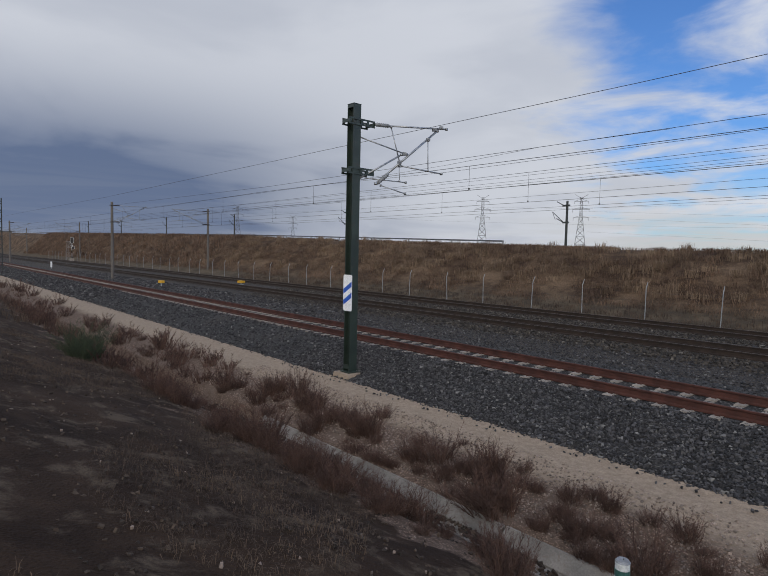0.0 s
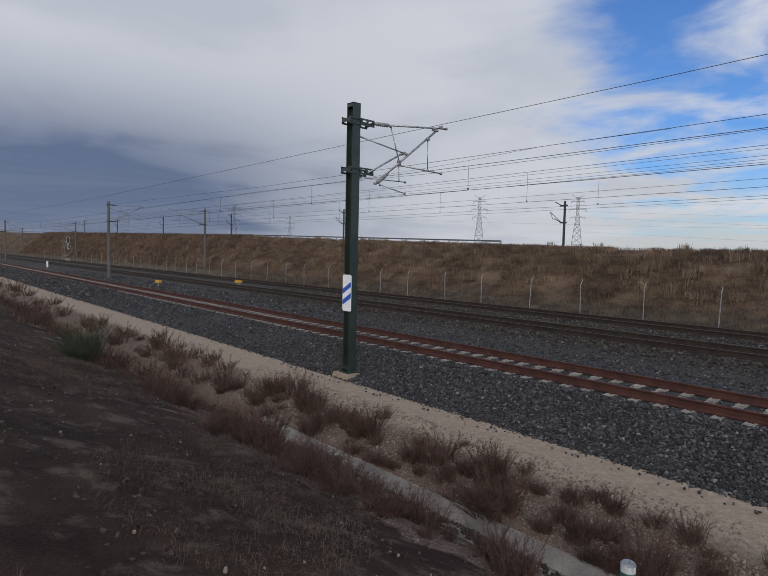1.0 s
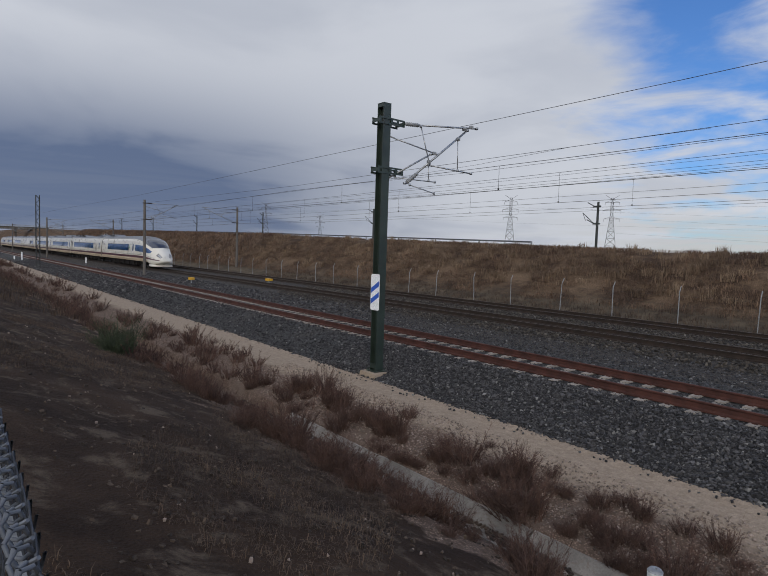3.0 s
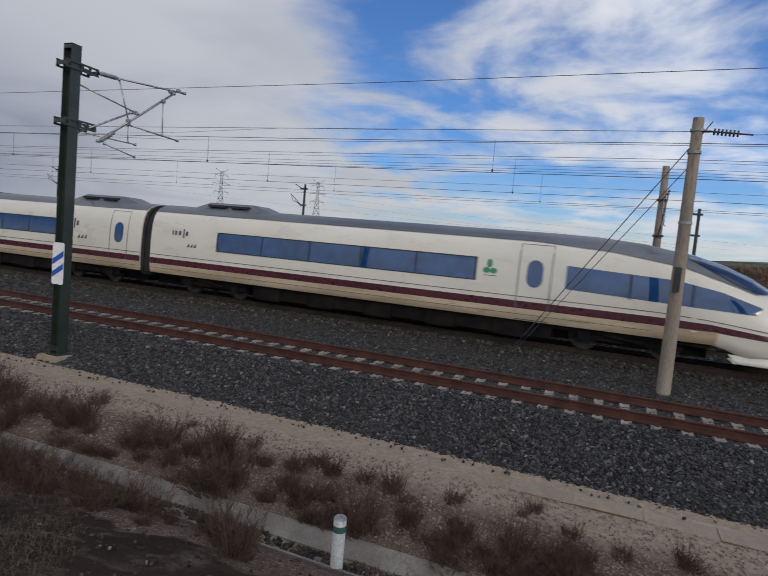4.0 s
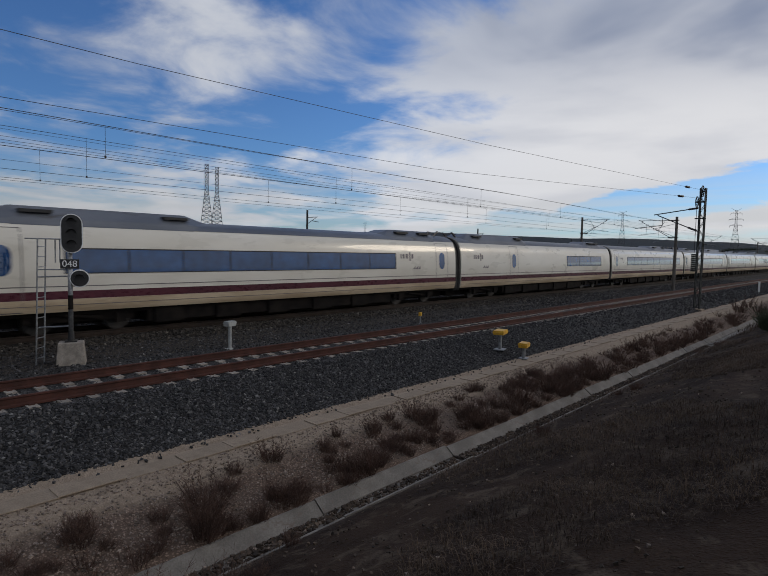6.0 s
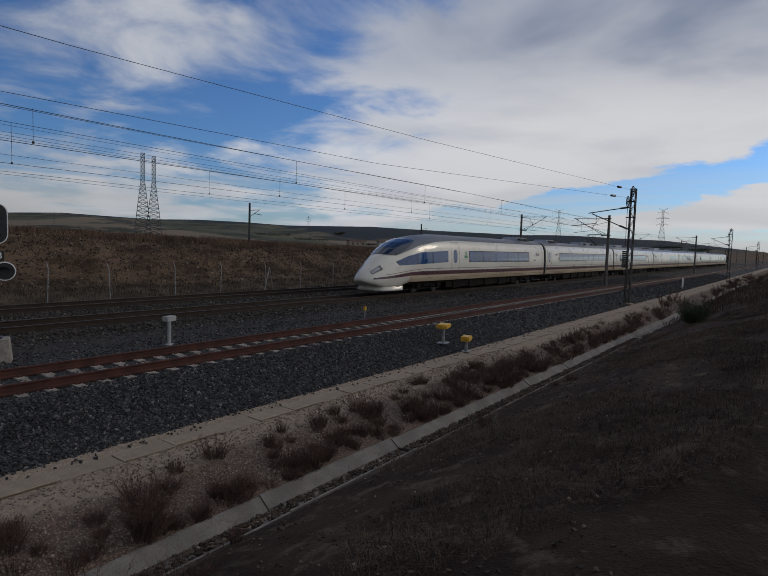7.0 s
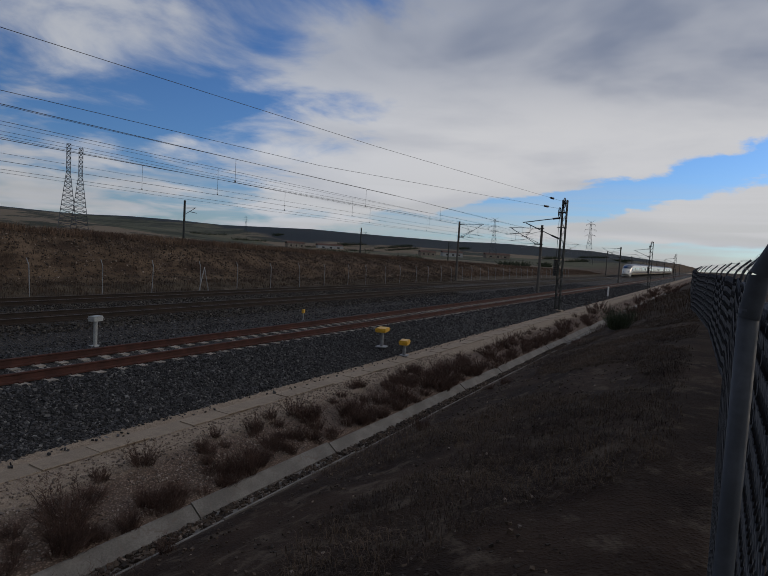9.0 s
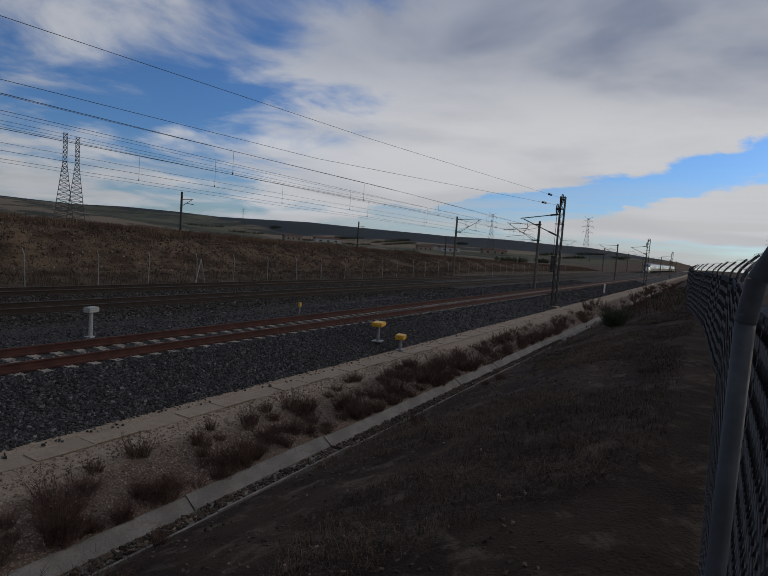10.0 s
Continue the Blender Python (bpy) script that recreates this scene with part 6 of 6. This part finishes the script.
def bushes():
    kinds = [bush_mesh(10 + i, 120 + 12 * (i % 3), 0.56 + 0.03 * i, 0.85, TWIG, 0.70 + 0.05 * i, 1.1) for i in range(7)]
    rg = random.Random(5)
    spots = []
    for i in range(150):        # along the far lip of the ditch
        x = -26 + 70 * i / 150 + rg.uniform(-0.4, 0.4)
        if rg.random() < 0.92:
            spots.append((x, 6.82 + 1.25 * rg.random() ** 1.7, rg.uniform(0.4, 1.0)))
        if rg.random() < 0.25:
            spots.append((x + 0.3, rg.uniform(7.7, 8.5), rg.uniform(0.35, 0.7)))
    for i in range(70):        # both sides of the ditch towards the bridge
        x = -34 + 30 * rg.random()
        spots.append((x, rg.choice((rg.uniform(5.0, 6.0), rg.uniform(6.9, 8.0), rg.uniform(4.4, 5.6))), rg.uniform(0.6, 1.2)))
    for i in range(170):        # low growth on the gravel
        x = rg.uniform(-8, 32)
        spots.append((x, 6.80 + 1.5 * rg.random() ** 1.4, rg.uniform(0.25, 0.6)))
    for i in range(38):        # the near lip
        x = rg.uniform(-14, 3.2)
        spots.append((x, rg.uniform(4.7, 5.9), rg.uniform(0.3, 0.95)))
    for i in range(70):        # small ones between
        x = rg.uniform(-22, 30)
        spots.append((x, rg.choice((rg.uniform(6.9, 8.3), rg.uniform(5.2, 5.95))), rg.uniform(0.25, 0.55)))
    spots.sort(key=lambda p: abs(p[0] - 2.0))
    for n, (x, y, s) in enumerate(spots[:300]):
        ob = new("dry_bush", kinds[n % 7])
        ob.matrix_basis = pose(x, y, ground_z(x, y) - 0.04, rg.uniform(-10, 10), rg.uniform(-10, 10), rg.uniform(0, 360)) @ Matrix.Diagonal((s * rg.uniform(0.85, 1.3), s, s * rg.uniform(0.7, 1.1), 1))
        tagged(ob, "feathery dead brown bush beside the concrete ditch", "bush", group="dry bushes")
    # the far ones, one joined growth
    far = spots[300:] + [(rg.uniform(-6, 30), rg.uniform(6.78, 7.3), rg.uniform(0.25, 0.5)) for i in range(110)]
    far += [(rg.uniform(-130, -34), rg.uniform(4.5, 8.4), rg.uniform(0.9, 1.7)) for i in range(90)] + [(rg.uniform(44, 150), rg.uniform(4.5, 8.3), rg.uniform(0.7, 1.5)) for i in range(80)]
    light = bush_mesh(19, 34, 0.60, 0.85, TWIG, 0.8, 2.4)
    base = np.array([v.co for v in light.vertices])
    quads = np.array([p.vertices[:] for p in light.polygons])
    vs, fs = [], []
    for n, (x, y, s) in enumerate(far):
        a = rg.uniform(0, 6.28)
        rot = np.array([[math.cos(a), math.sin(a), 0], [-math.sin(a), math.cos(a), 0], [0, 0, 1]])
        vs.append(base @ rot * s + (x, y, ground_z(x, y) - 0.04))
        fs.append(quads + n * len(base))
    tagged(raw("far_bushes", np.concatenate(vs).tolist(), np.concatenate(fs).tolist(), TWIG), "dead brown bushes along the far ditch", "bush", kind="stuff")
    green = bush_mesh(77, 240, 0.95, 1.3, SHRUB, 1.0)
    for x, y, s in ((-18.6, 4.35, 1.1), (-17.6, 4.0, 0.7), (31.0, 4.0, 1.2), (33.5, 4.4, 0.9)):
        ob = new("green_shrub", green)
        ob.matrix_basis = pose(x, y, ground_z(x, y) - 0.05, 0, 0, 40 * x) @ Matrix.Diagonal((s, s, s, 1))
        tagged(ob, "low dark green broom shrub on the slope", "shrub", group="green shrubs")


bushes()
blades("slope_grass", 22000, (-22, 28, 0.4, 5.1), 0.10, 0.0032, GRASS_DARK, "short dead brown grass on the near slope", 21, 7, 0.10, -0.1, 1.3)
blades("slope_grass", 8000, (2, 34, 0.4, 5.9), 0.16, 0.004, GRASS_DARK, "reddish brown dead grass on the near slope", 29, 6, 0.14, -0.05, 1.3)
blades("slope_grass", 1500, (34, 90, 0.4, 6.5), 0.35, 0.012, GRASS_DARK, "dead brown grass on the near slope", 22, 5, 0.3)
blades("slope_grass", 1500, (-90, -26, 0.4, 6.5), 0.35, 0.012, GRASS_DARK, "dead brown grass on the near slope", 23, 5, 0.3)
blades("bank_grass", 15000, (-75, 9, 31.5, 42.5), 0.40, 0.012, STRAW, "straw-coloured dry grass on the bank", 24, 6, 0.28, -0.22, 1.05)
blades("bank_tufts", 520, (-75, 12, 33.0, 39.2), 0.72, 0.012, STRAW_PALE, "pale tall tufts of dry grass on the bank", 45, 46, 0.34, None, 0.75)
blades("bank_grass", 5000, (9, 80, 37.6, 43.5), 0.58, 0.013, STRAW, "tall rusty dry grass along the crest of the bank", 41, 7, 0.3, -0.35, 0.9)
blades("bank_grass", 4500, (9, 80, 30.6, 38.0), 0.30, 0.012, GRASS_DARK, "low brown grass on the stony bank", 42, 6, 0.3, 0.0, 1.1)
scatter_stones("bank_stones", 3600, (8, 75, 31.5, 38.5), 0.095, ground_z, SOIL_CLOD, "dark clods and stones on the bare bank", 43)
scatter_stones("bank_stones", 800, (8, 75, 31.5, 38.5), 0.085, ground_z, PEBBLE, "pale stones on the bare bank", 44)
blades("bank_grass", 6000, (-210, -75, 31.5, 42.5), 0.8, 0.03, STRAW, "tall straw-coloured dry grass on the bank", 25, 6, 0.5, None, 0.95)
blades("bank_grass", 8000, (80, 200, 31.5, 44), 0.5, 0.02, STRAW, "tall straw-coloured dry grass on the bank", 26, 6, 0.5, None, 0.95)
blades("verge_grass", 5000, (-60, 70, 28.6, 31.8), 0.28, 0.010, GRASS_DARK, "low brown grass along the wire fence", 27, 6, 0.2)


def bare_tree(x, y, h, seed):
    t = empty("bare_tree", pose(x, y, ground_z(x, y) - 0.1, 0, 0, seed * 50))
    tagged(t, "small grey-green tree with thin twigs by the fence", "tree", group="small trees")
    bm = bmesh.new()
    chain(bm, [(0, 0, 0), (0.05, 0.04, h * 0.25), (-0.03, 0.06, h * 0.5)], h * 0.018, 7)
    for i in range(7):
        a = i * 0.9
        tube(bm, (0, 0.04, h * (0.18 + 0.04 * i)), (0.25 * h * math.cos(a), 0.25 * h * math.sin(a), h * (0.55 + 0.04 * i)), h * 0.010, h * 0.004, 5, False)
    part("trunk", bm, TWIG, t)
    ob = new("crown", bush_mesh(seed, 150, h * 0.8, h * 0.55, SHRUB, 1.1, 1.2))
    ob.parent, ob.location = t, (0, 0, h * 0.2)


for i, (x, y) in enumerate(((-128, 0.2), (-136, 1.6), (-147, 3.0), (-158, -0.5), (-166, 2.2), (-176, 4.4), (-190, 1.0))):
    bare_tree(x, y, 4.6 + 0.8 * (i % 3), 40 + i)


def hedges():
    """Dark scrub and hedges on the far fields, one joined growth."""
    rg = random.Random(31)
    me = bush_mesh(90, 34, 1.0, 2.2, SHRUB, 1.4, 2.2)
    base = np.array([v.co for v in me.vertices])
    quads = np.array([p.vertices[:] for p in me.polygons])
    vs, fs = [], []
    for line in range(22):
        az, r0 = math.radians(rg.uniform(36, 84)), rg.uniform(160, 950)
        x0, y0 = r0 * math.sin(az), r0 * math.cos(az)
        dx, dy = rg.uniform(4, 9), rg.uniform(-2.5, 2.5)
        for i in range(rg.randint(5, 16)):
            x, y = x0 + dx * i + rg.uniform(-1, 1), y0 + dy * i + rg.uniform(-1, 1)
            s = rg.uniform(1.4, 3.4) * (1 + r0 / 1400)
            vs.append(base * (s * 1.5, s * 1.5, s) + (x, y, ground_z(x, y) - 0.1))
            fs.append(quads + len(base) * len(fs))
    tagged(raw("hedge_scrub", np.concatenate(vs).tolist(), np.concatenate(fs).tolist(), SHRUB), "dark green scrub and hedges on the far fields", "hedge", kind="stuff")


hedges()


def farm_building(az, r, w, d, h, wall, label):
    """A low farm building with a pitched roof, far out on the plain."""
    a = math.radians(az)
    x, y = r * math.sin(a), r * math.cos(a)
    b = empty("farm_building", pose(x, y, ground_z(x, y) - 0.3, 0, 0, -az + 20))
    tagged(b, label, "building", group="far farm buildings")
    bm = bmesh.new()
    box(bm, (0, 0, h / 2), (w, d, h))
    part("wall", bm, wall, b)
    bm = bmesh.new()
    extrude(bm, [(-d * 0.55, h - 0.1), (d * 0.55, h - 0.1), (0, h + d * 0.22)], -w * 0.52, w * 0.52)
    part("roof", bm, ROOF_TILE, b, "brown tiled roof")
    for k in (-0.3, 0.0, 0.3):
        bm = bmesh.new()
        box(bm, (k * w, -d / 2 - 0.02, h * 0.5), (w * 0.1, 0.06, h * 0.36))
        part("window", bm, BLACK, b)


for az, r, w, d, h, wall, label in ((50.5, 620, 20, 9, 5, POLE, "low brown farm building with a tiled roof"), (54.0, 720, 34, 10, 5, GREY_PAINT, "long pale farm building with a tiled roof"), (64.0, 560, 16, 8, 4, POLE, "low brown farm building with a tiled roof"),
                                    (66.5, 600, 22, 9, 4.5, GREY_PAINT, "low pale farm building with a tiled roof"), (71.0, 640, 28, 9, 4.5, POLE, "low brown farm building with a tiled roof")):
    farm_building(az, r, w, d, h, wall, label)


# ---- what moves ----
TRAIN_SPEED, TRAIN_AT = 73.48, 2.39 - 73.48 * 4.3     # metres a second; first joint at the clip's start


def motions():
    times = [0.0, 0.1] + [0.5 * i for i in range(1, 20)] + [9.9, 10.0]
    walk(TRAIN, [(t, pose(TRAIN_AT + TRAIN_SPEED * t, MAIN, 0)) for t in times])


motions()
